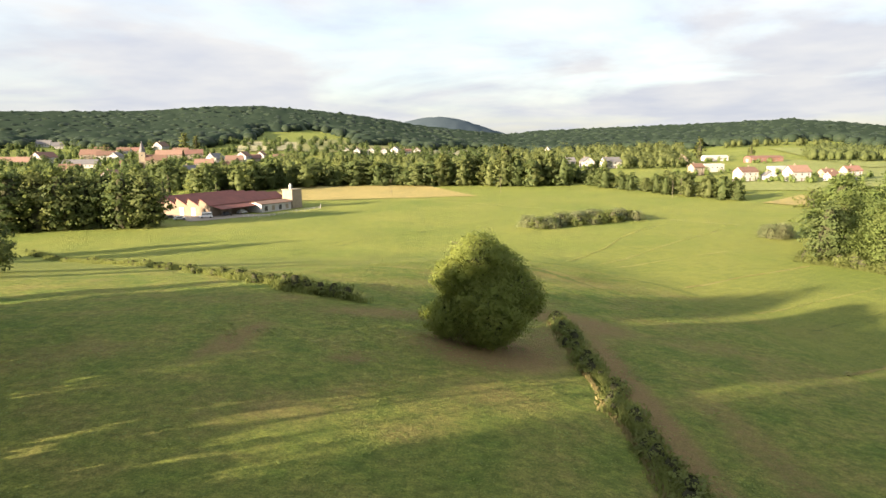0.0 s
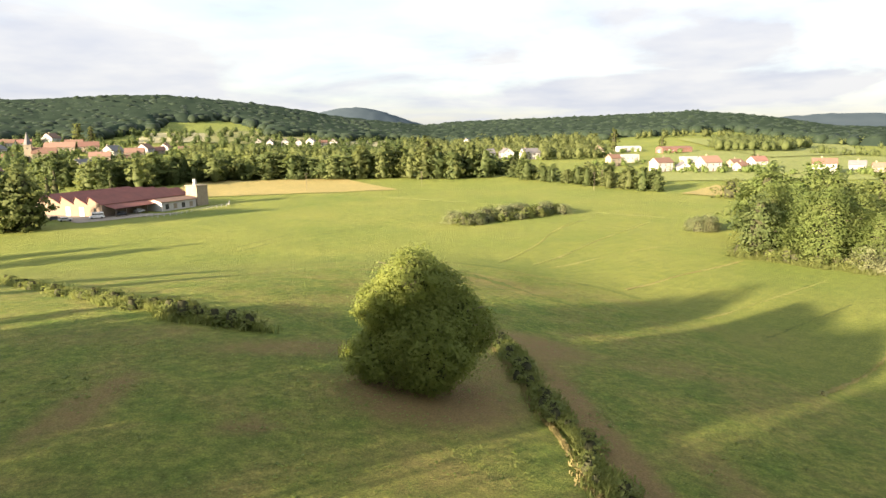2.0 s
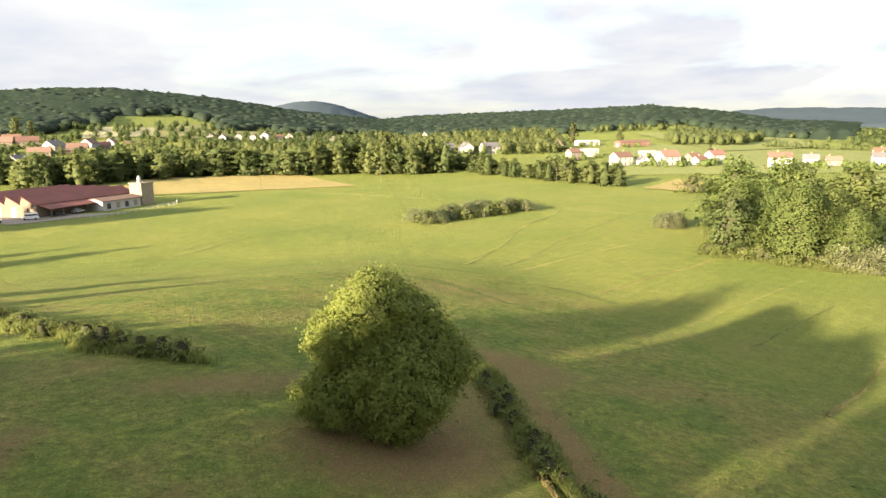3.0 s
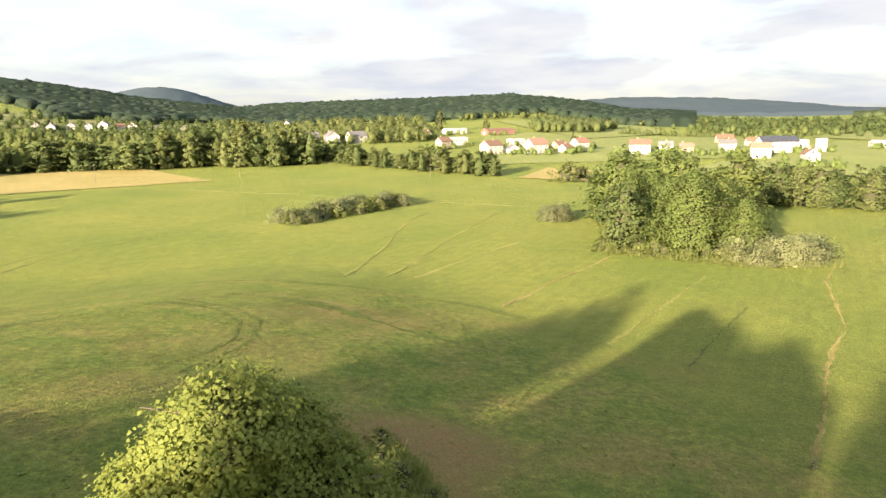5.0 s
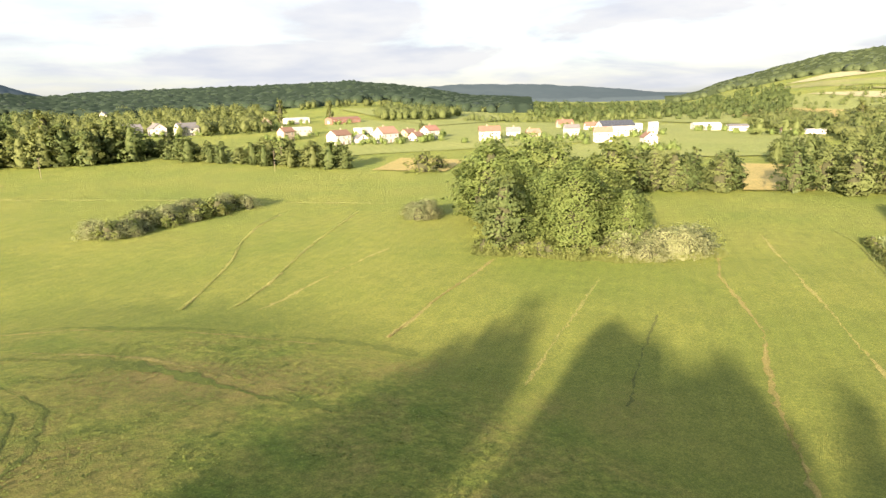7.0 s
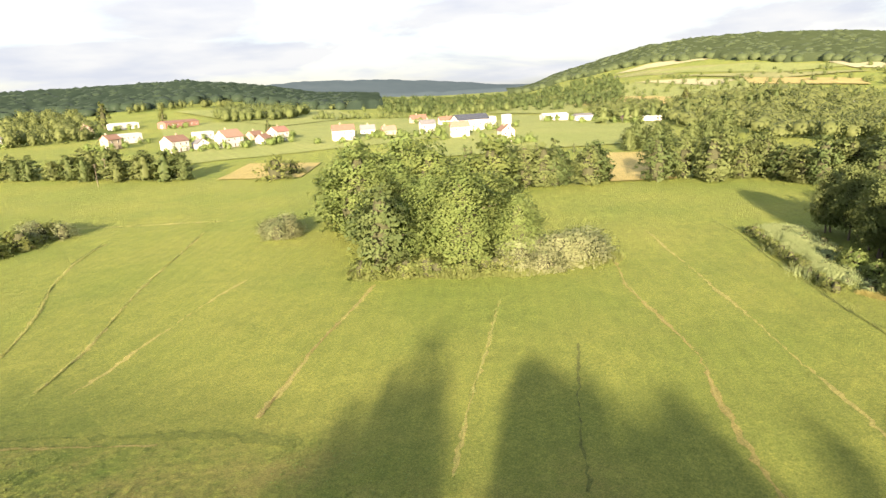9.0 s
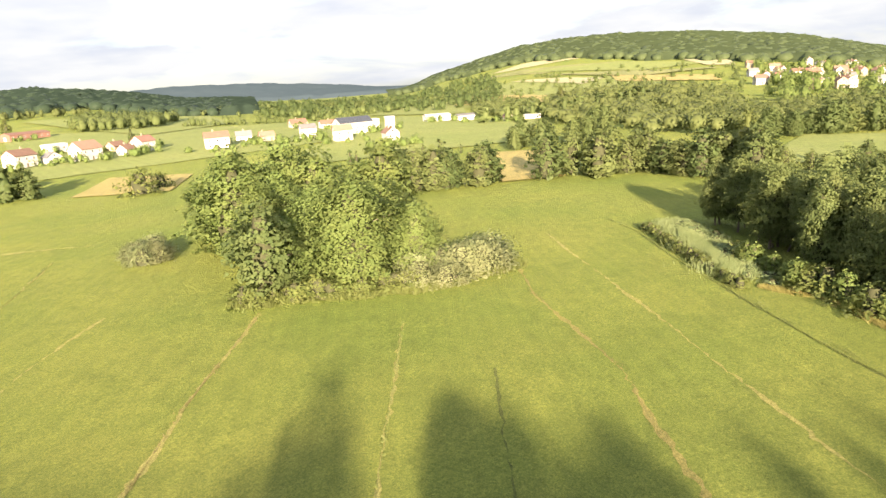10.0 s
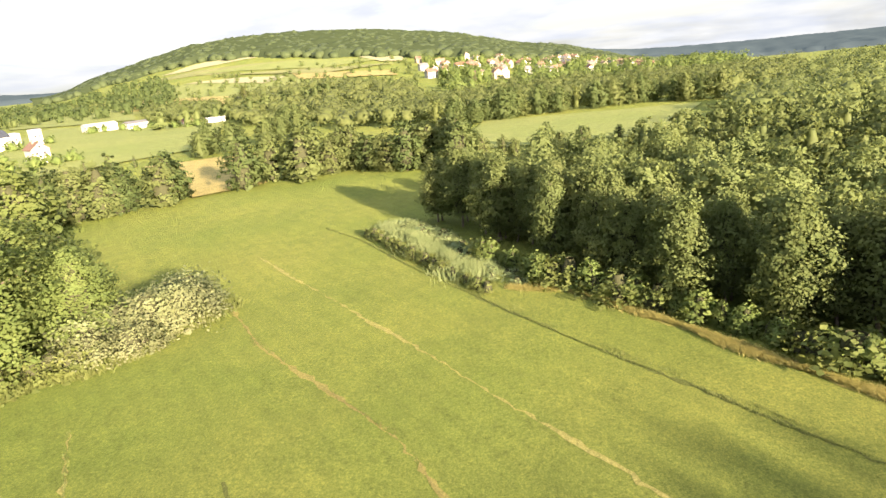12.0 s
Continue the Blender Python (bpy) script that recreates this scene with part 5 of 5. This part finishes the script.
for sx, sy in ((326, 309), (344, 312), (351, 300), (206, 495), (235, 453), (267, 635), (294, 593), (423, 309), (429, 290), (282, 253), (303, 323)):
    for k in range(6):
        d = Vector((15 - sx, 60 - sy, 0)).normalized()
        gx, gy = sx + d.x * g_rng.uniform(11, 18) + g_rng.uniform(-12, 12), sy + d.y * g_rng.uniform(11, 18) + g_rng.uniform(-8, 8)
        gh = g_rng.uniform(2.5, 6)
        GARDEN.append((gx, gy, ground_z(gx, gy) - 0.3, gh, gh * g_rng.uniform(0.38, 0.6)))
grove("garden_trees", GARDEN, "green garden trees and shrubs round the houses", L_ALDER, 1, 1.3)


def shed(x, y, w, d, h, turn, wall, roof, label, rise=0.9):
    """A long low building with a shallow roof, a band of windows and a wide door."""
    top = new("shed")
    top.matrix_basis = pose(x, y, ground_z(x, y), 0, 0, turn)
    bm = bmesh.new()
    gable_body(bm, w, d, h, rise)
    part("wall", bm, wall, top)
    bm = bmesh.new()
    roof_slab(bm, w, d, h, rise, 0.3, 0.18)
    part("roof", bm, roof, top)
    for k in range(max(2, int(w / 4))):
        add_window(top, (k + 0.5) / max(2, int(w / 4)) * w - w / 2, -d / 2, h * 0.6, 0)
    bm = bmesh.new()
    add_box(bm, -w / 2, 0, 1.4, 0.12, 3.0, 2.8)
    part("door", bm, M_FRAME, top)
    return tagged(top, label, "shed")


shed(267, 635, 23, 10, 4.5, 8, M_WALLS["white"], M_METAL, "long white shed with a pale metal roof")
shed(294, 593, 31, 12, 4.2, 5, M_ROOFS["red"], M_ROOFS["red"], "long red barn with a low red roof", 1.6)
shed(206, 495, 16, 9, 5.5, 10, M_WALLS["white"], M_METAL, "white flat modern building", 0.5)
shed(235, 453, 11, 8, 5.0, 10, M_WALLS["white"], M_METAL, "white cubic modern house", 0.4)
shed(326, 309, 20, 13, 6.5, -30, M_WALLS["white"], M_PANE, "large white hall with a dark glazed roof", 3.0)
shed(344, 312, 12, 10, 6.4, -30, M_WALLS["white"], M_METAL, "tall white modern block", 0.4)
shed(351, 300, 4.5, 4.5, 7.4, -30, M_WALLS["white"], M_METAL, "small white tower block", 0.3)
shed(423, 309, 18, 9, 4.0, -40, M_WALLS["white"], M_METAL, "low white roadside hall", 1.2)
shed(429, 290, 13, 8, 3.6, -40, M_METAL, M_ROOFS["grey"], "low grey roadside hall", 1.2)
shed(440, 246, 15, 6, 2.6, -62, M_WALLS["white"], M_METAL, "low white roadside building", 0.5)
shed(520, 136, 11, 8, 4.0, -70, M_WALLS["white"], M_METAL, "white shed among the trees", 1.0)


def church(x, y):
    z = ground_z(x, y)
    top = new("church")
    top.matrix_basis = pose(x, y, z, 0, 0, 15)
    bm = bmesh.new()
    add_box(bm, 0, 0, 6.0, 5.2, 5.2, 15)
    add_box(bm, 0, 0, 13.6, 5.6, 5.6, 0.5)
    part("tower", bm, M_WALLS["cream"], top)
    bm = bmesh.new()
    bmesh.ops.create_cone(bm, cap_ends=True, segments=8, radius1=3.0, radius2=0.08, depth=10, matrix=Matrix.Translation((0, 0, 18.8)))
    part("spire", bm, M_ROOFS["grey"], top, "slate spire")
    bm = bmesh.new()
    gable_body(bm, 17, 9, 7, 4)
    bmesh.ops.translate(bm, verts=bm.verts, vec=(11.2, 0, 0))
    part("nave", bm, M_WALLS["cream"], top)
    bm = bmesh.new()
    roof_slab(bm, 17, 9, 7, 4)
    bmesh.ops.translate(bm, verts=bm.verts, vec=(11.2, 0, 0))
    part("roof", bm, M_ROOFS["brown"], top)
    for k in range(4):
        add_window(top, 5 + 4 * k, -4.5, 4, 0)
    add_window(top, 0, -2.6, 11, 0)
    tagged(top, "cream village church with a slender slate spire", "church")


church(-263.5, 572)


# ---- the saw-tooth hall at the edge of the village ----
M_OCHRE = plain_material("ochre_render", (0.150, 0.116, 0.084), (0.200, 0.156, 0.114), 0.5, 0.9, 0.2)
M_HALLROOF = plain_material("rusty_roof_tiles", (0.105, 0.040, 0.034), (0.185, 0.062, 0.048), 0.25, 0.85, 0.4, 5)


def saw_hall():
    top = new("hall")
    top.matrix_basis = pose(-106.5, 261.5, ground_z(-106, 261), 0, 0, -27.3)
    w, d, n = 33.0, 44.0, 5
    bay = w / n
    bm = bmesh.new()
    for k in range(n):
        x0 = -w / 2 + k * bay
        prof = [(x0, -1), (x0 + bay, -1), (x0 + bay, 4.3), (x0 + bay * 0.14, 7.0), (x0, 5.2)]
        a = [bm.verts.new((px, 0, pz)) for px, pz in prof]
        b = [bm.verts.new((px, d, pz)) for px, pz in prof]
        bm.faces.new(a)
        bm.faces.new(b[::-1])
        for q in range(5):
            bm.faces.new((a[q], b[q], b[(q + 1) % 5], a[(q + 1) % 5]))
    bmesh.ops.recalc_face_normals(bm, faces=bm.faces[:])
    part("wall", bm, M_OCHRE, top)
    for k in range(n):
        x0 = -w / 2 + k * bay
        bm = bmesh.new()
        for (xa, za), (xb, zb) in (((x0 + bay * 0.14, 7.06), (x0 + bay + 0.05, 4.36)), ((x0 - 0.05, 5.26), (x0 + bay * 0.14, 7.06))):
            lo = [bm.verts.new(p) for p in ((xa, -0.35, za), (xb, -0.35, zb), (xb, d + 0.3, zb), (xa, d + 0.3, za))]
            hi = [bm.verts.new((v.co.x, v.co.y, v.co.z + 0.2)) for v in lo]
            bm.faces.new(lo[::-1])
            bm.faces.new(hi)
            for q in range(4):
                bm.faces.new((lo[q], lo[(q + 1) % 4], hi[(q + 1) % 4], hi[q]))
        bmesh.ops.recalc_face_normals(bm, faces=bm.faces[:])
        part("roof", bm, M_HALLROOF, top, "rusty red saw-tooth roof")
        bm = bmesh.new()
        if k in (2, 3):
            add_box(bm, x0 + bay * 0.55, -0.05, 1.7, 2.3, 0.16, 3.4)
            part("door", bm, M_FRAME, top, "white door")
        else:
            add_box(bm, x0 + bay * 0.5, -0.05, 2.6, 1.0, 0.12, 1.4)
            part("window", bm, M_PANE, top)
    # lean-to roof with open stores along the side
    bm = bmesh.new()
    v = [bm.verts.new(p) for p in ((w / 2, 1, 4.1), (w / 2 + 5, 1, 3.0), (w / 2 + 5, 26, 3.0), (w / 2, 26, 4.1))]
    u = [bm.verts.new((q.co.x, q.co.y, q.co.z + 0.15)) for q in v]
    bm.faces.new(v[::-1])
    bm.faces.new(u)
    for q in range(4):
        bm.faces.new((v[q], v[(q + 1) % 4], u[(q + 1) % 4], u[q]))
    part("canopy", bm, M_HALLROOF, top)
    for k in range(6):
        bm = bmesh.new()
        add_box(bm, w / 2 + 4.8, 1.4 + k * 4.8, 1.3, 0.22, 0.22, 3.5)
        part("post", bm, M_WOODPOST, top)
    tagged(top, "long ochre workshop hall with a rusty saw-tooth roof", "hall")
    side = new("annex")
    side.matrix_basis = pose(-74.5, 277.5, ground_z(-74, 277), 0, 0, 58)
    bm = bmesh.new()
    gable_body(bm, 17, 8, 3.4, 0.9)
    part("wall", bm, M_WALLS["white"], side)
    bm = bmesh.new()
    roof_slab(bm, 17, 8, 3.4, 0.9)
    part("roof", bm, M_ROOFS["orange"], side)
    for k in range(4):
        bm = bmesh.new()
        add_box(bm, -6 + k * 4, -4.02, 1.6, 1.6, 0.14, 2.0)
        part("window", bm, M_STONE if k % 2 else M_PANE, side)
    tagged(side, "low white annex beside the workshop hall", "annex")
    tow = new("tower")
    tow.matrix_basis = pose(-67.5, 289, ground_z(-67, 289), 0, 0, 58)
    bm = bmesh.new()
    add_box(bm, 0, 0, 3.6, 6.0, 6.0, 9.2)
    part("wall", bm, M_STONE, tow)
    bm = bmesh.new()
    add_box(bm, 0, 0, 8.3, 6.4, 6.4, 0.35)
    part("roof", bm, M_STONE, tow)
    bm = bmesh.new()
    add_box(bm, -0.8, 0, 9.4, 1.0, 1.0, 2.0)
    add_box(bm, -0.8, 0, 10.6, 0.7, 0.7, 0.7)
    part("flue", bm, M_FRAME, tow)
    tagged(tow, "square pale stone tower behind the workshop", "tower")


saw_hall()
field("yard", [(-122, 268), (-94, 238), (-66, 262), (-88, 262)], M_TRACK, "pale gravel yard before the hall", 0.12, 10)

M_PAINTS = {"white": plain_material("white_car_paint", (0.70, 0.70, 0.70), (0.78, 0.78, 0.78), 0.3, 0.25, 0),
            "dark": plain_material("dark_car_paint", (0.05, 0.055, 0.065), (0.08, 0.085, 0.10), 0.3, 0.25, 0),
            "silver": plain_material("silver_car_paint", (0.40, 0.41, 0.42), (0.48, 0.49, 0.50), 0.3, 0.3, 0)}
M_TYRE = plain_material("tyre_rubber", (0.02, 0.02, 0.02), (0.035, 0.035, 0.035), 3, 0.9, 0)


def car(x, y, turn, paint, van, label):
    top = new("van" if van else "car")
    top.matrix_basis = pose(x, y, ground_z(x, y) + 0.1, 0, 0, turn)
    ln, wd, roof_h = (5.0, 1.95, 2.2) if van else (4.3, 1.75, 1.45)
    bm = bmesh.new()
    v = add_box(bm, 0, 0, 0.62, ln, wd, 0.62)
    add_box(bm, 0.35 if van else -0.15, 0, (roof_h + 0.9) / 2, ln * (0.74 if van else 0.52), wd * 0.9, roof_h - 0.85)
    bmesh.ops.bevel(bm, geom=bm.edges[:], offset=0.12, segments=2, affect="EDGES")
    part("body", bm, paint, top)
    bm = bmesh.new()
    add_box(bm, 0.35 if van else -0.15, 0, roof_h * 0.72, ln * (0.70 if van else 0.46), wd * 0.92, roof_h * 0.2)
    part("window", bm, M_PANE, top)
    for sx in (-1, 1):
        for sy in (-1, 1):
            bm = bmesh.new()
            bmesh.ops.create_cone(bm, cap_ends=True, segments=14, radius1=0.33, radius2=0.33, depth=0.22,
                                  matrix=Matrix.Translation((sx * ln * 0.31, sy * wd * 0.46, 0.30)) @ Matrix.Rotation(math.pi / 2, 4, "X"))
            part("wheel", bm, M_TYRE, top)
    tagged(top, label, "van" if van else "car", "parked vehicles")


car(-92.5, 250.5, 20, M_PAINTS["white"], True, "white delivery van parked at the hall")
car(-100, 243.5, 30, M_PAINTS["silver"], False, "silver car parked in the gravel yard")
car(-105, 247, 35, M_PAINTS["dark"], False, "dark car parked in the gravel yard")
car(-87, 258, 60, M_PAINTS["dark"], False, "dark car parked under the lean-to")
car(-83, 265, 60, M_PAINTS["silver"], False, "silver car parked beside the hall")


def fence(points, gap):
    top = new("fence")
    P = np.array(points, float)
    seg = np.linalg.norm(np.diff(P, axis=0), axis=1)
    cum = np.concatenate([[0], np.cumsum(seg)])
    spots = [(float(np.interp(s, cum, P[:, 0])), float(np.interp(s, cum, P[:, 1]))) for s in np.arange(0, cum[-1], gap)]
    bm = bmesh.new()
    add_box(bm, 0, 0, 0.55, 0.14, 0.14, 1.4)
    bmesh.ops.bevel(bm, geom=bm.edges[:], offset=0.03, segments=1, affect="EDGES")
    me = bpy.data.meshes.new("post")
    bm.to_mesh(me)
    bm.free()
    me.materials.append(M_FRAME)
    for x, y in spots:
        child("post", me, top, pose(x, y, ground_z(x, y)))
    for (xa, ya), (xb, yb) in zip(spots, spots[1:]):
        for h in (0.55, 1.05):
            V, F = tube([(xa, ya, ground_z(xa, ya) + h), (xb, yb, ground_z(xb, yb) + h)], [0.045, 0.045], 5)
            child("rail", flat_mesh("rail", V, F, M_FRAME), top)
    tagged(top, "pale wooden post and rail fence beside the hall", "fence")


fence([(-78, 251), (-71, 246), (-67, 254), (-63, 264), (-58, 275), (-54, 283), (-56, 296)], 3.0)


def pole(x, y, h):
    top = new("utility_pole")
    top.matrix_basis = pose(x, y, ground_z(x, y))
    V, F = tube([(0, 0, -0.5), (0, 0, h)], [0.11, 0.08], 8)
    child("post", flat_mesh("pole_post", V, F, M_WOODPOST, True), top)
    bm = bmesh.new()
    add_box(bm, 0, 0, h - 0.4, 1.6, 0.12, 0.12)
    part("crossarm", bm, M_WOODPOST, top)
    tagged(top, "wooden utility pole at the meadow edge", "pole", "utility poles")


for px, py in ((112, 313), (32, 354), (122, 329), (-28, 352)):
    pole(px, py, 8.5)

# ---- weed strips and old ditches across the meadow ----
M_STRAW = grass_material("straw_strip", (0.215, 0.212, 0.075), (0.270, 0.252, 0.098), (0.22, 0.14, 0.07), bump=0.5)
M_RUST = grass_material("rusty_strip", (0.200, 0.185, 0.066), (0.240, 0.215, 0.085), (0.22, 0.14, 0.07), bump=0.5)
M_RUSH = grass_material("rush_strip", (0.080, 0.102, 0.030), (0.115, 0.132, 0.042), (0.12, 0.10, 0.05), bump=0.6)
# darker green: paints the relief shade of low banks, serves two ruts too
M_BANK_SHADE_RUT = grass_material("bank_shade_rut_turf", (0.092, 0.128, 0.030), (0.138, 0.162, 0.042), (0.20, 0.16, 0.066), bump=0.6)
M_GOLD = leaf_material("golden_stalks", (0.267, 0.253, 0.085), (0.356, 0.322, 0.119), (0.337, 0.277, 0.109), 0.5, 0.1)
M_GOLDTURF = grass_material("golden_turf", (0.235, 0.230, 0.075), (0.290, 0.265, 0.095), (0.22, 0.14, 0.07), bump=0.5)
STRAW, RUSH, WEEDS = "pale dry grass strip along an old ditch", "dark rushes in a narrow meadow ditch", "sparse weeds along an old meadow ditch"
for points, width, mat, word in (
        ([(71, 210), (59, 196), (51, 183), (45, 170), (28, 142)], 0.5, M_STRAW, STRAW), ([(70, 209.5), (59, 196.5)], 1.0, M_RUSH, RUSH), ([(52, 185), (45, 171)], 0.4, M_RUSH, RUSH),
        ([(88, 200), (59, 169), (43, 149), (34, 139)], 0.5, M_STRAW, STRAW), ([(85, 197), (76, 187.5)], 0.6, M_RUSH, RUSH), ([(71, 158), (56, 150), (36, 136)], 0.5, M_STRAW, STRAW),
        ([(80, 138), (57, 125), (45, 117)], 0.55, M_STRAW, STRAW), ([(84, 118), (72, 111), (56, 102), (48, 97)], 0.4, M_STRAW, STRAW), ([(76, 102), (60, 93), (52, 88)], 0.28, M_RUSH, RUSH),
        ([(112, 115), (99, 107), (89, 98), (80, 90), (72, 86), (63, 80), (53, 73), (44, 67)], 0.6, M_RUST, STRAW), ([(132, 118), (115, 105), (90, 86), (75, 75), (66, 68)], 0.45, M_STRAW, STRAW),
        ([(146, 110), (136, 102), (118, 91), (108, 84), (96, 76), (86, 68), (79, 63), (70, 55)], 0.55, M_RUSH, RUSH), ([(-21, 335), (47, 268), (100, 205)], 1.3, M_STRAW, "pale field path across the meadow"),
        ([(-73, 321), (-21, 335), (16, 349)], 1.2, M_RUSH, RUSH), ([(-40, 166), (-20, 197), (6, 208)], 0.5, M_RUSH, "wheel rut in the meadow"), ([(-38, 160), (-18, 193), (4, 205)], 0.5, M_RUSH, "wheel rut in the meadow"),
        # the two wide arcs below are bank shade laid on as dark turf
        ([(4, 147), (14.9, 141.9), (21.1, 135.3), (26.9, 130.7), (32.6, 126.1), (37.8, 120.5), (41.7, 115.7), (45, 109.5)], 1.5, M_BANK_SHADE_RUT, "wheel rut in the meadow"),
        ([(6, 145), (15.5, 139.5), (21.5, 132.8), (27, 128.4), (32.2, 123.8), (37, 118.6)], 0.45, M_RUST, "wheel rut in the meadow"),
        ([(8, 130), (17.5, 120), (20, 116.7), (22, 113), (23.9, 109.1), (25.6, 105.7), (27.9, 102.5), (30.4, 100.1)], 2.4, M_BANK_SHADE_RUT, "wheel rut in the meadow"),
        ([(10.5, 131), (19.5, 121), (22.3, 117.5), (24.4, 113.4), (26.3, 109.2), (28.4, 105.6)], 0.6, M_RUST, "wheel rut in the meadow"),
        ([(2, 128), (8, 118), (10, 110), (8.5, 102), (4, 95)], 0.5, M_BANK_SHADE_RUT, "wheel rut in the meadow"), ([(0, 127), (6, 117.5), (8, 110), (6.5, 102.5), (2, 96)], 0.5, M_BANK_SHADE_RUT, "wheel rut in the meadow")):
    ribbon("meadow_strip", points, width, mat, word, 0.03)
blades("weed_strip", [(112, 115), (99, 107), (89, 98), (80, 90), (72, 86), (63, 80), (53, 73), (44, 67)], 0.45, 0.24, 26, M_DRYGRASS, WEEDS, thick=0.018, drift=0.0)
blades("weed_strip", [(80, 138), (57, 125), (45, 117)], 0.4, 0.22, 24, M_DRYGRASS, WEEDS, thick=0.03)
blades("weed_strip", [(84, 118), (72, 111), (56, 102), (48, 97)], 0.4, 0.24, 20, M_WEED, WEEDS, thick=0.03)
blades("weed_strip", [(71, 210), (59, 196), (51, 183), (45, 170), (28, 142)], 0.5, 0.3, 20, M_WEED, WEEDS, thick=0.03)
blades("weed_strip", [(88, 200), (59, 169), (43, 149), (34, 139)], 0.4, 0.26, 20, M_WEED, WEEDS, thick=0.03)
blades("weed_strip", [(146, 110), (136, 102), (118, 91), (108, 84), (96, 76), (86, 68), (79, 63), (70, 55)], 0.3, 0.28, 46, L_BUSH, RUSH, thick=0.02)
blades("weed_strip", [(118, 90), (108, 83), (96, 75), (86, 67), (79, 62)], 0.9, 0.26, 40, M_WEED, WEEDS, thick=0.018, drift=0.2)
blades("weed_strip", [(110.3, 80.4), (108.2, 74.1), (101.9, 69.0), (96.3, 64.8), (90.6, 61.4), (86.8, 58.6), (83.5, 56.0), (74, 47.5)], 0.9, 0.5, 1000, M_GOLD, "tall golden dry grass before the wood's edge", thick=0.013, drift=-2.0, lean=1.1)
ribbon("meadow_strip", [(110.3, 80.4), (108.2, 74.1), (101.9, 69.0), (96.3, 64.8), (90.6, 61.4), (86.8, 58.6), (83.5, 56.0), (74, 47.5)], 1.1, M_GOLDTURF, "matted golden dry grass before the wood")
blades("weed_strip", [(-21, 335), (47, 268), (100, 205)], 0.64, 0.28, 24, M_WEED, WEEDS, thick=0.03, drift=0.35)
blades("weed_strip", [(-73, 321), (-21, 335), (16, 349)], 0.80, 0.42, 27, L_DARK, "dark weeds on the border of the hay meadow", thick=0.03, drift=0.35)
blades("hedge_weeds", [(-108, 167), (-59, 124), (-30, 87), (-18, 76), (-9, 72)], 1.7, 0.8, 200, L_BUSH, "rough grass and weeds of the field hedge", thick=0.05)
blades("hedge_weeds", [(13.4, 30), (13.5, 55), (14, 77)], 1.2, 0.8, 420, L_BUSH, "green weeds along the hedge beside the track", thick=0.05)
blades("hedge_weeds", [(12.4, 30), (12.5, 55), (13, 77)], 0.7, 0.3, 120, M_DRYGRASS, "dry grass along the hedge beside the track")
blades("copse_weeds", [(81, 144), (95, 122), (111, 114), (114, 121)], 1.8, 1.1, 420, L_BUSH, "tall green weeds at the foot of the copse", thick=0.05)

weed_clumps("knoll_weeds", -4, 46, 34, 26, 4500, 0.12, M_TUFT, "coarse leafy weeds in the turf of the knoll", 31)
weed_clumps("knoll_weeds", 14, 100, 34, 30, 5000, 0.14, M_TUFT, "coarse leafy weeds in the turf of the knoll", 32)
weed_clumps("knoll_weeds", 6, 84, 40, 44, 1500, 0.2, M_TUFT, "pale leafy weeds scattered over the knoll", 33)

finish_joined()
